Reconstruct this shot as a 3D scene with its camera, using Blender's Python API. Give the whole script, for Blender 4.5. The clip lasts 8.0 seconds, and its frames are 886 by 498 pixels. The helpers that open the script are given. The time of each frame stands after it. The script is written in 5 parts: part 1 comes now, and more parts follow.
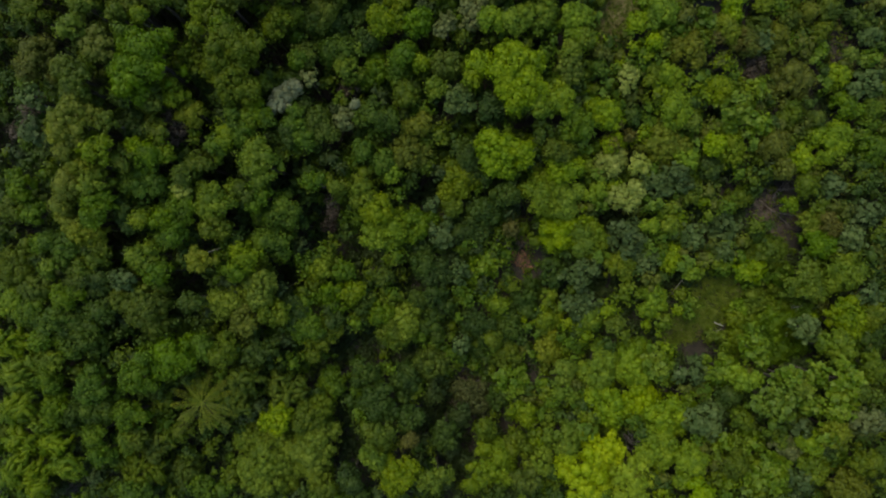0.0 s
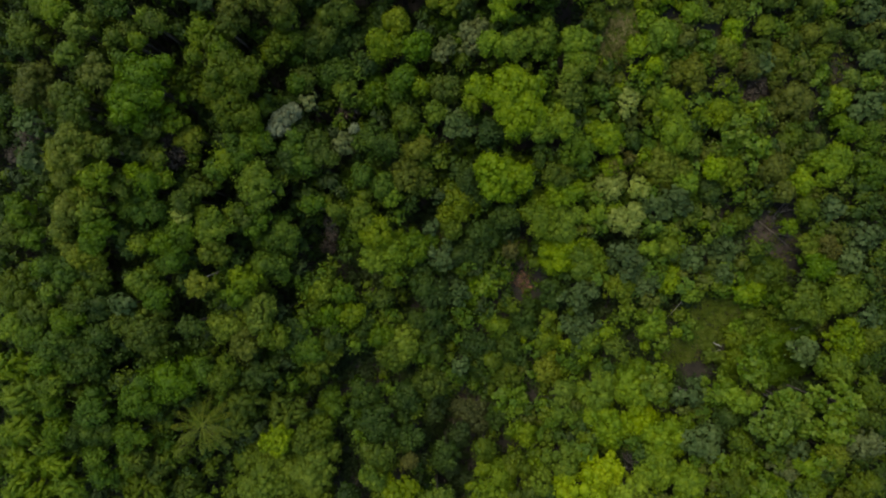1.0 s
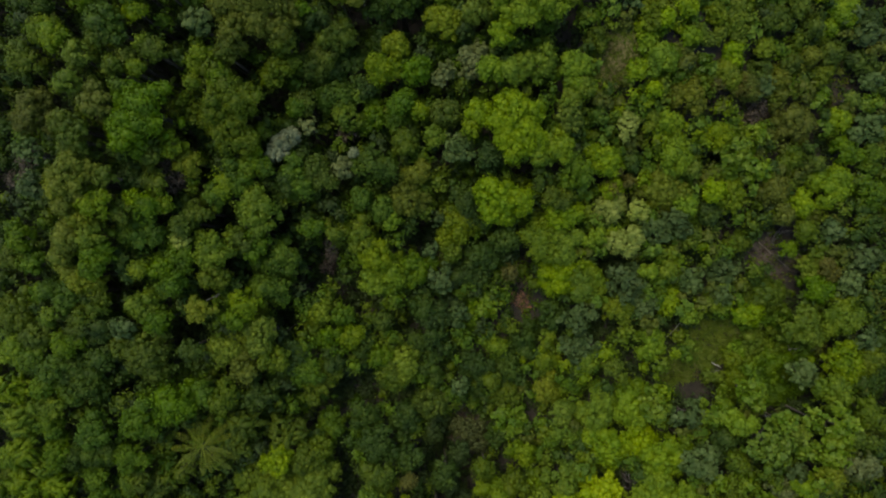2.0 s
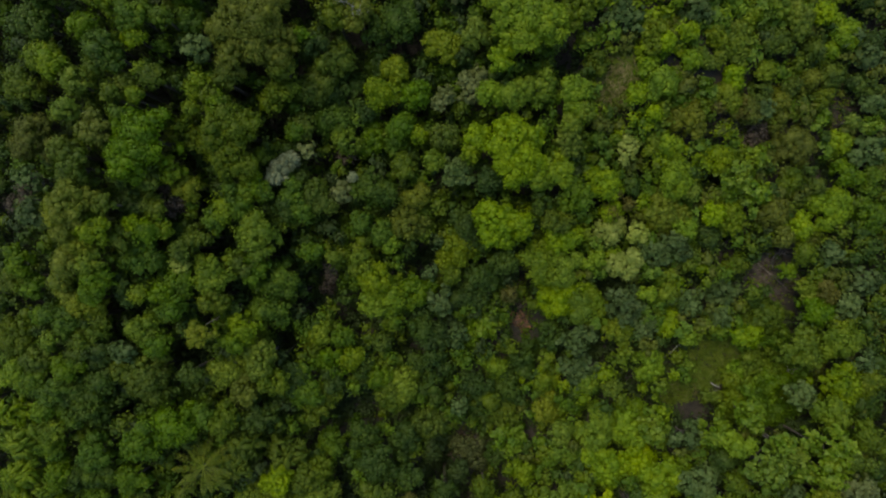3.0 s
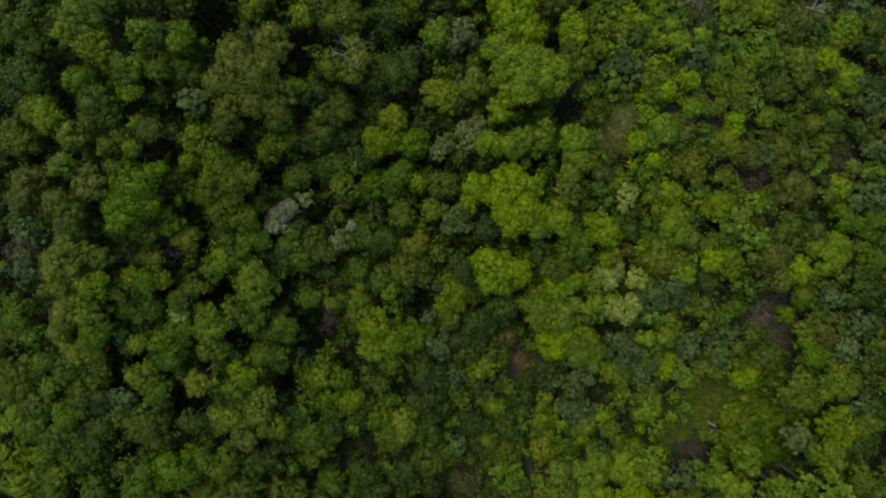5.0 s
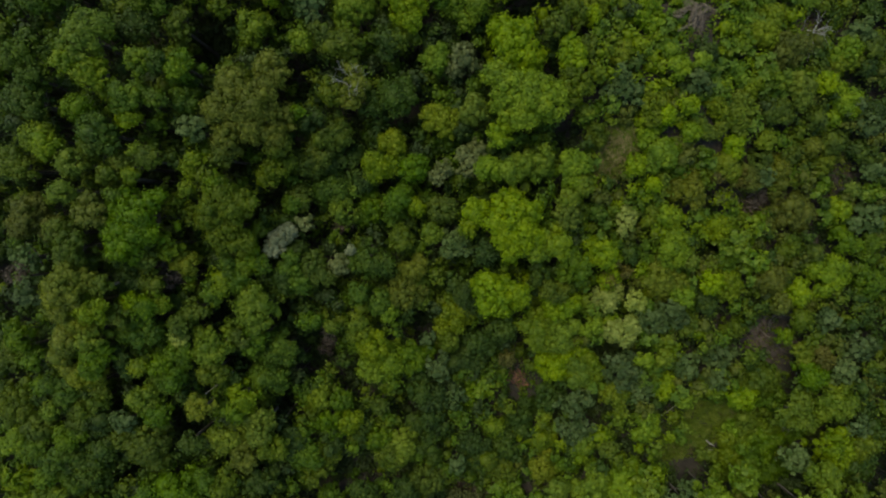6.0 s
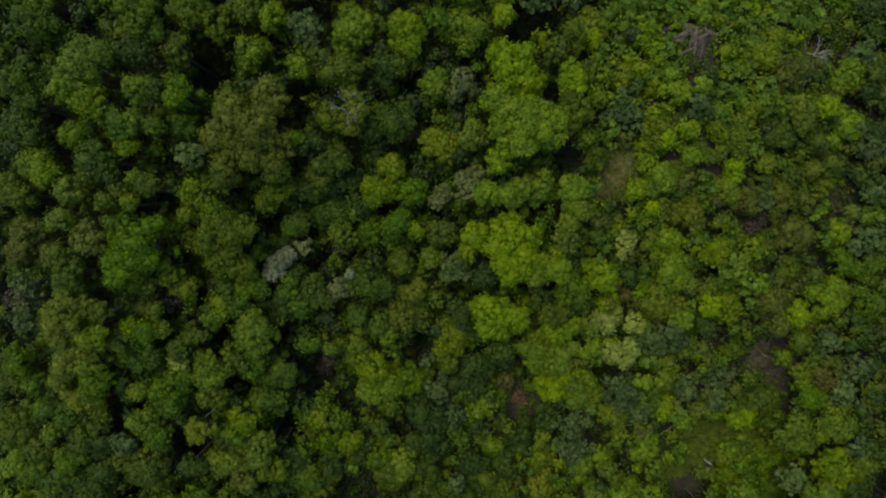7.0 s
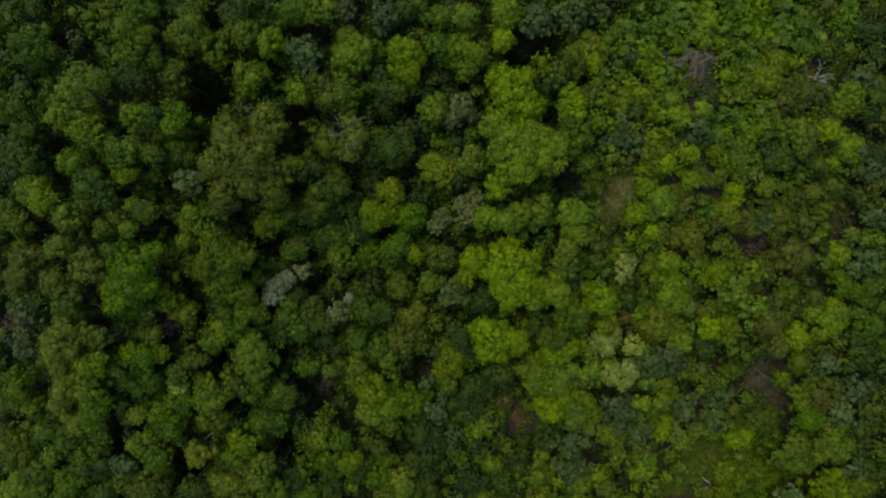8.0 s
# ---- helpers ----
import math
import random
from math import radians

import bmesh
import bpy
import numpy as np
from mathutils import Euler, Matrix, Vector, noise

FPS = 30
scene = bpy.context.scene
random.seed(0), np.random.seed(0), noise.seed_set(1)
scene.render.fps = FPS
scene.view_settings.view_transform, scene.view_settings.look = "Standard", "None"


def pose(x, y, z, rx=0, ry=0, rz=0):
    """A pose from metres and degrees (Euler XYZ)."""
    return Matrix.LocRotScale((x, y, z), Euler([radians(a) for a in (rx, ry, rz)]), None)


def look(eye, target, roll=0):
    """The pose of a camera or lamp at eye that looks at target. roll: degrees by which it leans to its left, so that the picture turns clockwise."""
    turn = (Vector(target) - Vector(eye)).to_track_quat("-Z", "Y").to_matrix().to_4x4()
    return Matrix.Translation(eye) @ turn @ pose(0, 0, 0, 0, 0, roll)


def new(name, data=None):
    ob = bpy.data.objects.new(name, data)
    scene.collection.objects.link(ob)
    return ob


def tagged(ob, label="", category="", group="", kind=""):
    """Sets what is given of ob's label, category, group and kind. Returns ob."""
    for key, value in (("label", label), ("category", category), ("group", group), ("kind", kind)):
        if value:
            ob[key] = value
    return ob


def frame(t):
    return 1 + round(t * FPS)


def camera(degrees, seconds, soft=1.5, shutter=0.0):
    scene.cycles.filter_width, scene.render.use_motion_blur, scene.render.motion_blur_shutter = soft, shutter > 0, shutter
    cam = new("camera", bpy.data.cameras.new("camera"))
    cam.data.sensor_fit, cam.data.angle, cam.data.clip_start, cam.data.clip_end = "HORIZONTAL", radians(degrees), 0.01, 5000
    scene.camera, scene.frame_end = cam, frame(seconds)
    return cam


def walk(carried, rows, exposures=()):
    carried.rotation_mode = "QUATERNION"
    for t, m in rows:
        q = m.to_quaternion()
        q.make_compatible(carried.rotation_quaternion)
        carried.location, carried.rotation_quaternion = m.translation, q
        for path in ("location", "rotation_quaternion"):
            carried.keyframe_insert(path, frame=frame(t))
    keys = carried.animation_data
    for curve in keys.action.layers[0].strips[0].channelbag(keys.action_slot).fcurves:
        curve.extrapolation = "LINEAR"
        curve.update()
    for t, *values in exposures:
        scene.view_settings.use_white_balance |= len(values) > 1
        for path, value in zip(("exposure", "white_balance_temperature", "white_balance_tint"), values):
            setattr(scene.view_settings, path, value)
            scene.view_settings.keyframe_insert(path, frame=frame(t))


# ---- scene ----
# ---- camera and its way: a drone flying level over the forest, looking down ----
cam = camera(80.0, 8.0, soft=2.0)
ROWS = [
    (0.0, 0.000, 0.000, 52.000, 0.000, 0.000, 1.421),
    (0.5, -0.005, 1.269, 52.014, -0.302, 0.004, 1.427),
    (1.0, -0.009, 2.536, 52.020, -0.605, 0.008, 1.432),
    (2.0, -0.015, 5.061, 52.009, -1.210, 0.016, 1.443),
    (3.0, -0.019, 7.577, 51.966, -1.814, 0.025, 1.454),
    (4.0, -0.020, 10.082, 51.892, -2.419, 0.033, 1.464),
    (5.0, -0.018, 12.577, 51.787, -3.024, 0.041, 1.475),
    (6.0, -0.014, 15.061, 51.650, -3.629, 0.049, 1.486),
    (7.0, -0.006, 17.536, 51.482, -4.234, 0.058, 1.497),
    (7.5, -0.002, 18.769, 51.387, -4.536, 0.062, 1.502),
    (8.0, 0.004, 20.000, 51.283, -4.838, 0.066, 1.508),
]
EXPOSURE, KELVIN, TINT = 0.71, 7450, 1.5
walk(cam, [(t, pose(x, y, z, rx, ry, rz)) for t, x, y, z, rx, ry, rz in ROWS],
     exposures=[(0.0, EXPOSURE, KELVIN, TINT), (6.5, EXPOSURE - 0.09, KELVIN, TINT - 2), (8.0, EXPOSURE - 0.24, KELVIN, TINT - 3)])

# ---- daylight ----
SUN_HEIGHT, SUN_FROM = 58.0, 130.0      # degrees above the horizon; heading, anticlockwise from +x
world = bpy.data.worlds.new("sky")
scene.world = world
world.use_nodes = True
wn = world.node_tree.nodes
sky = wn.new("ShaderNodeTexSky")
sky.sky_type, sky.sun_disc = "NISHITA", False
sky.sun_elevation, sky.sun_rotation = radians(SUN_HEIGHT), radians(90 - SUN_FROM)
world.node_tree.links.new(sky.outputs[0], wn["Background"].inputs[0])
wn["Background"].inputs[1].default_value = 0.15
lamp = bpy.data.lights.new("sun", "SUN")
lamp.energy, lamp.angle, lamp.color = 1.1, radians(34), (1.0, 0.93, 0.78)
sun = new("sun", lamp)
sun.matrix_world = look((60 * math.cos(radians(SUN_FROM)), 60 * math.sin(radians(SUN_FROM)), 60 * math.tan(radians(SUN_HEIGHT))), (0, 0, 0))


# ---- materials ----
def material(name):
    m = bpy.data.materials.new(name)
    m.use_nodes = True
    nt = m.node_tree
    return m, nt, nt.nodes["Principled BSDF"], nt.nodes["Material Output"]


def node(nt, kind, **sets):
    n = nt.nodes.new(kind)
    for key, value in sets.items():
        n.inputs[key.replace("_", " ")].default_value = value
    return n


def ramp(nt, fac, stops):
    n = nt.nodes.new("ShaderNodeValToRGB")
    e = n.color_ramp.elements
    while len(e) < len(stops):
        e.new(0.5)
    for el, (at, colour) in zip(e, stops):
        el.position, el.color = at, (*colour, 1)
    nt.links.new(fac, n.inputs[0])
    return n.outputs[0]


def leaf_material(name, deep, mid, bright, rough=0.55, let=0.3):
    """Foliage: every leaf its own shade, whole sprays and whole crowns drifting in tone."""
    m, nt, bsdf, out = material(name)
    geo = nt.nodes.new("ShaderNodeNewGeometry")
    info = nt.nodes.new("ShaderNodeObjectInfo")
    spray = node(nt, "ShaderNodeTexNoise", Scale=0.9, Detail=3.0)
    nt.links.new(geo.outputs["Position"], spray.inputs["Vector"])
    a = nt.nodes.new("ShaderNodeMath")
    a.operation = "MULTIPLY_ADD"
    nt.links.new(geo.outputs["Random Per Island"], a.inputs[0])
    a.inputs[1].default_value = 0.24
    nt.links.new(spray.outputs["Fac"], a.inputs[2])
    b = nt.nodes.new("ShaderNodeMath")
    b.operation = "MULTIPLY_ADD"
    nt.links.new(info.outputs["Random"], b.inputs[0])
    b.inputs[1].default_value = 0.17
    nt.links.new(a.outputs[0], b.inputs[2])
    c = nt.nodes.new("ShaderNodeMapRange")
    c.inputs["From Min"].default_value, c.inputs["From Max"].default_value = 0.3, 0.96
    nt.links.new(b.outputs[0], c.inputs[0])
    colour = ramp(nt, c.outputs[0], [(0.0, deep), (0.5, mid), (1.0, bright)])
    # every crown a little greener, yellower or greyer than the next
    own = nt.nodes.new("ShaderNodeMath")
    own.operation = "MULTIPLY"
    nt.links.new(info.outputs["Random"], own.inputs[0])
    own.inputs[1].default_value = 7.31
    own2 = nt.nodes.new("ShaderNodeMath")
    own2.operation = "FRACT"
    nt.links.new(own.outputs[0], own2.inputs[0])
    hue = nt.nodes.new("ShaderNodeMapRange")
    hue.inputs["To Min"].default_value, hue.inputs["To Max"].default_value = 0.493, 0.503
    nt.links.new(own2.outputs[0], hue.inputs[0])
    grey = nt.nodes.new("ShaderNodeMapRange")
    grey.inputs["To Min"].default_value, grey.inputs["To Max"].default_value = 0.97, 1.05
    nt.links.new(info.outputs["Random"], grey.inputs[0])
    drift = nt.nodes.new("ShaderNodeHueSaturation")
    nt.links.new(hue.outputs[0], drift.inputs["Hue"])
    nt.links.new(grey.outputs[0], drift.inputs["Saturation"])
    nt.links.new(colour, drift.inputs["Color"])
    colour = drift.outputs[0]
    nt.links.new(colour, bsdf.inputs["Base Color"])
    bsdf.inputs["Roughness"].default_value = rough
    bsdf.inputs["Specular IOR Level"].default_value = 0.22
    tr = nt.nodes.new("ShaderNodeBsdfTranslucent")
    nt.links.new(colour, tr.inputs[0])
    mix = nt.nodes.new("ShaderNodeMixShader")
    mix.inputs[0].default_value = let
    nt.links.new(bsdf.outputs[0], mix.inputs[1])
    nt.links.new(tr.outputs[0], mix.inputs[2])
    nt.links.new(mix.outputs[0], out.inputs[0])
    return m


def plain_material(name, dark, light, scale, rough=0.9, bump=0.4, grain=None):
    """Bark, soil, dry wood: two tones broken by noise at two sizes, with relief."""
    m, nt, bsdf, out = material(name)
    geo = nt.nodes.new("ShaderNodeNewGeometry")
    big = node(nt, "ShaderNodeTexNoise", Scale=scale, Detail=5.0, Roughness=0.65)
    fine = node(nt, "ShaderNodeTexNoise", Scale=grain or scale * 9, Detail=3.0)
    for n in (big, fine):
        nt.links.new(geo.outputs["Position"], n.inputs["Vector"])
    mixed = nt.nodes.new("ShaderNodeMath")
    mixed.operation = "MULTIPLY_ADD"
    nt.links.new(fine.outputs["Fac"], mixed.inputs[0])
    mixed.inputs[1].default_value = 0.5
    nt.links.new(big.outputs["Fac"], mixed.inputs[2])
    c = ramp(nt, mixed.outputs[0], [(0.6, dark), (0.92, light)])
    nt.links.new(c, bsdf.inputs["Base Color"])
    bsdf.inputs["Roughness"].default_value = rough
    bp = node(nt, "ShaderNodeBump", Strength=bump, Distance=0.05)
    nt.links.new(mixed.outputs[0], bp.inputs["Height"])
    nt.links.new(bp.outputs[0], bsdf.inputs["Normal"])
    return m


grey_bark = plain_material("grey_twigs", (0.05, 0.045, 0.042), (0.15, 0.135, 0.13), 3.0)
bark = plain_material("bark", (0.03, 0.025, 0.02), (0.11, 0.095, 0.075), 3.0)
bark_light = plain_material("weathered_bark", (0.06, 0.048, 0.037), (0.2, 0.16, 0.125), 3.0)
pale_bark = plain_material("pale_bark", (0.15, 0.14, 0.12), (0.4, 0.38, 0.34), 3.0)
dry_frond = plain_material("dry_frond", (0.06, 0.045, 0.029), (0.19, 0.147, 0.098), 4.0)
red_soil = plain_material("red_soil", (0.09, 0.044, 0.028), (0.34, 0.15, 0.088), 2.2)
brown_soil = plain_material("brown_soil", (0.022, 0.017, 0.012), (0.1, 0.075, 0.055), 1.8)
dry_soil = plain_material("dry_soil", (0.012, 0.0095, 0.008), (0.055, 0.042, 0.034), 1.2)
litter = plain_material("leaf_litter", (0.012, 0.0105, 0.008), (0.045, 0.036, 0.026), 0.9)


# ---- the kinds of crown: leaf material, lobe size, leaf length, leaves by area, core, how long the lobes are, boughs, clefts, raggedness, leaves to a rosette, smoothness ----
class Kind:
    def __init__(self, words, mat, lobe=0.62, leaf=0.21, dense=540, core=0.84, stretch=1.0, dome=0.75, bough=1.0, cleft=0.34, ragged=0.17, star=0, smooth=0.0):
        self.words, self.mat, self.lobe, self.leaf, self.dense = words, mat, lobe, leaf, dense
        self.core, self.stretch, self.dome = core, stretch, dome
        self.bough, self.cleft, self.ragged, self.star, self.smooth = bough, cleft * (1 - 0.6 * smooth), ragged * (1 - 0.3 * smooth), star, smooth


YELLOW_GREEN = Kind("bright yellow-green", leaf_material("yellow_green_leaves", (0.052, 0.1, 0.004), (0.115, 0.189, 0.006), (0.21, 0.29, 0.011)), lobe=0.6, smooth=0.6)
LIME = Kind("lime-yellow", leaf_material("lime_leaves", (0.086, 0.135, 0.005), (0.175, 0.255, 0.008), (0.3, 0.375, 0.02)), lobe=0.5, leaf=0.2, ragged=0.24, cleft=0.5, bough=0.7)
GREEN = Kind("fresh green", leaf_material("green_leaves", (0.023, 0.056, 0.0025), (0.054, 0.106, 0.004), (0.104, 0.168, 0.007)), lobe=0.58)
LIGHT = Kind("light green", leaf_material("light_green_leaves", (0.041, 0.08, 0.004), (0.09, 0.145, 0.006), (0.165, 0.222, 0.011)), lobe=0.55)
OLIVE = Kind("olive-green", leaf_material("olive_leaves", (0.029, 0.052, 0.003), (0.058, 0.093, 0.005), (0.108, 0.146, 0.01)), lobe=0.55, leaf=0.2)
DARK = Kind("dark green", leaf_material("dark_leaves", (0.014, 0.032, 0.0035), (0.031, 0.061, 0.006), (0.06, 0.097, 0.011)), lobe=0.55)
BLUISH = Kind("dull blue-green", leaf_material("bluish_leaves", (0.024, 0.048, 0.011), (0.055, 0.092, 0.021), (0.112, 0.158, 0.046)), lobe=0.45, leaf=0.27, dense=380, core=0.66, ragged=0.24, cleft=0.45, bough=0.7, star=7)
SILVER = Kind("silvery grey-green", leaf_material("silver_leaves", (0.095, 0.117, 0.052), (0.185, 0.212, 0.104), (0.295, 0.317, 0.172)), lobe=0.42, leaf=0.17, core=0.9, ragged=0.08, smooth=0.7)
PALE = Kind("pale grey-olive", leaf_material("pale_leaves", (0.046, 0.076, 0.005), (0.093, 0.14, 0.01), (0.172, 0.224, 0.022)), lobe=0.5, leaf=0.18, smooth=0.6)
FEATHERY = Kind("feathery yellow-green", leaf_material("feathery_leaves", (0.037, 0.076, 0.003), (0.088, 0.148, 0.005), (0.168, 0.23, 0.01)), lobe=0.5, leaf=0.16, dense=760, stretch=1.9, cleft=0.7, smooth=0.6)
OLIVE_TUFTS = Kind("tufted olive-green", OLIVE.mat, lobe=0.52, leaf=0.16, dense=760, stretch=1.8, cleft=0.7, smooth=0.6)
BUSH = Kind("leafy bright green", leaf_material("bush_leaves", (0.038, 0.084, 0.004), (0.078, 0.148, 0.006), (0.16, 0.24, 0.014)), lobe=0.38, leaf=0.27, dense=470, core=0.76, dome=0.5, ragged=0.27, cleft=0.35, bough=0.7, star=6)
SCRUB = Kind("yellowish olive", leaf_material("scrub_leaves", (0.04, 0.072, 0.004), (0.08, 0.125, 0.006), (0.14, 0.185, 0.012)), lobe=0.5, leaf=0.24, dense=500, core=0.8, dome=0.5, ragged=0.14, cleft=0.2, bough=0.9, smooth=0.4)
OCHRE = Kind("browning ochre", leaf_material("ochre_leaves", (0.04, 0.046, 0.007), (0.08, 0.082, 0.012), (0.13, 0.122, 0.02)), lobe=0.42, leaf=0.2, dense=480, core=0.66, ragged=0.22)
PALE_LIME = Kind("pale yellowish green", leaf_material("pale_lime_leaves", (0.098, 0.138, 0.02), (0.19, 0.24, 0.038), (0.3, 0.34, 0.075)), lobe=0.45, leaf=0.2, ragged=0.16)
SPRAY = Kind("glossy light green", leaf_material("spray_leaves", (0.036, 0.078, 0.005), (0.08, 0.142, 0.008), (0.165, 0.23, 0.02), 0.45), lobe=0.45, leaf=0.3, dense=330, core=0.66, ragged=0.26, cleft=0.45, bough=0.7, star=7)
DEEP = Kind("deep green", leaf_material("deep_green_leaves", (0.018, 0.043, 0.003), (0.041, 0.08, 0.004), (0.078, 0.128, 0.007)), lobe=0.56)
VIVID = Kind("rich saturated green", leaf_material("vivid_leaves", (0.03, 0.065, 0.0013), (0.059, 0.118, 0.0018), (0.107, 0.183, 0.003)), lobe=0.56)
SMOOTH_LIME = Kind("smooth dense lime-green", leaf_material("smooth_lime_leaves", (0.05, 0.098, 0.004), (0.098, 0.168, 0.006), (0.165, 0.23, 0.01)), lobe=0.5, leaf=0.16, dense=800, smooth=1.0)
KHAKI = Kind("dull yellowish khaki", leaf_material("khaki_leaves", (0.05, 0.078, 0.005), (0.105, 0.138, 0.009), (0.18, 0.205, 0.02)), lobe=0.55, leaf=0.18, smooth=0.5)
BROWN = Kind("withered brown", leaf_material("withered_leaves", (0.03, 0.024, 0.016), (0.075, 0.058, 0.04), (0.155, 0.122, 0.088), 0.8, 0.15), lobe=0.42, leaf=0.17, dense=360, core=0.45, dome=0.5, ragged=0.3, cleft=0.45)
GREY = Kind("dull grey-green", leaf_material("grey_green_leaves", (0.048, 0.064, 0.017), (0.098, 0.12, 0.034), (0.175, 0.197, 0.068)), lobe=0.45, leaf=0.2, core=0.76, ragged=0.2, star=6)
TAN = Kind("brownish olive", leaf_material("tan_olive_leaves", (0.04, 0.057, 0.004), (0.08, 0.1, 0.008), (0.14, 0.16, 0.018)), lobe=0.52, leaf=0.19, smooth=0.3)
# leaves coloured darker to stand in for the shade of gaps and crowns
SHADE_TONED = Kind("shade-darkened deep green", leaf_material("shade_toned_leaves", (0.015, 0.03, 0.006), (0.032, 0.056, 0.011), (0.058, 0.088, 0.019)), leaf=0.2, dense=700, core=0.8)
SMOOTH_OLIVE = Kind("smooth dense yellowish olive", leaf_material("smooth_olive_leaves", (0.056, 0.091, 0.005), (0.108, 0.153, 0.008), (0.175, 0.22, 0.016)), lobe=0.5, leaf=0.18, dense=640, dome=0.5, smooth=1.0)
DRY = Kind("half-dry brownish", leaf_material("dry_leaves", (0.026, 0.036, 0.008), (0.058, 0.072, 0.017), (0.115, 0.124, 0.038)), lobe=0.45, leaf=0.18, dense=480, core=0.6, ragged=0.25)


# ---- shapes ----
def ground_height(x, y):
    gully = -4.0 * math.exp(-((x - 2.0) / 4.5) ** 2 - ((y + 19.5) / 6.5) ** 2)
    knoll = 4.0 * math.exp(-(((x - 17.0) / 9.0) ** 2 + ((y - 26.0) / 13.0) ** 2) ** 1.5)
    bank = 1.3 / (1 + math.exp(-(x - 22.0) / 3.0))
    return gully + knoll + bank + 0.1 * max(-60.0, min(75.0, y)) + 0.25 * noise.noise((x * 0.11, y * 0.11, 3.0)) + 0.12 * noise.noise((x * 0.45, y * 0.45, 7.0))


def mesh_of(name, verts, faces, mat):
    """A mesh out of arrays of vertices and of equal-sized faces."""
    me = bpy.data.meshes.new(name)
    verts, faces = np.asarray(verts, np.float32), np.asarray(faces, np.int32)
    k = faces.shape[1]
    me.vertices.add(len(verts))
    me.vertices.foreach_set("co", verts.ravel())
    me.loops.add(faces.size)
    me.loops.foreach_set("vertex_index", faces.ravel())
    me.polygons.add(len(faces))
    me.polygons.foreach_set("loop_start", np.arange(0, faces.size, k, dtype=np.int32))
    me.update(calc_edges=True)
    me.materials.append(mat)
    return me


def part(name, me, parent, label=""):
    ob = new(name, me)
    ob.parent = parent
    return tagged(ob, label=label)


def unit_ball(parts):
    bm = bmesh.new()
    bmesh.ops.create_icosphere(bm, subdivisions=parts, radius=1.0)
    v = np.array([p.co[:] for p in bm.verts])
    f = np.array([[p.index for p in q.verts] for q in bm.faces])
    bm.free()
    return v, f


BALL_V, BALL_F = unit_ball(0)


def leaves(rng, at, out, length, star=0, width=0.55):
    """Folded, pointed leaf blades at the places given, facing roughly along out, singly or in rosettes: vertices and quads."""
    if star:
        some = rng.random(len(at)) < 1.0 / star
        at, out = at[some], out[some]
        normal = out + rng.normal(0, 0.3, out.shape)
        normal /= np.linalg.norm(normal, axis=1)[:, None]
        first = np.cross(normal, rng.normal(0, 1, normal.shape))
        first /= np.linalg.norm(first, axis=1)[:, None] + 1e-9
        other = np.cross(normal, first)
        turn = (np.arange(star) * 2 * math.pi / star)[None, :] + rng.normal(0, 0.22, (len(at), star))
        along = (first[:, None] * np.cos(turn)[..., None] + other[:, None] * np.sin(turn)[..., None]).reshape(-1, 3)
        normal = np.repeat(normal, star, 0)
        along = along + normal * rng.uniform(-0.15, 0.4, (len(along), 1))
        along /= np.linalg.norm(along, axis=1)[:, None]
        side = np.cross(normal, along)
        n = len(along)
        at = np.repeat(at, star, 0) + along * length * 0.5
    else:
        n = len(at)
        normal = out + rng.normal(0, 0.34, (n, 3))
        normal /= np.linalg.norm(normal, axis=1)[:, None]
        side = np.cross(normal, rng.normal(0, 1, (n, 3)))
        side /= np.linalg.norm(side, axis=1)[:, None] + 1e-9
        along = np.cross(side, normal)
    ln = (length * rng.uniform(0.65, 1.35, n))[:, None]
    wd = ln * width * 0.5
    v = np.empty((n, 4, 3))
    v[:, 0] = at - along * ln * 0.5
    v[:, 1] = at + side * wd + normal * ln * 0.1
    v[:, 2] = at + along * ln * 0.5 - normal * ln * 0.08
    v[:, 3] = at - side * wd + normal * ln * 0.1
    return v.reshape(-1, 3), np.arange(4 * n).reshape(n, 4)


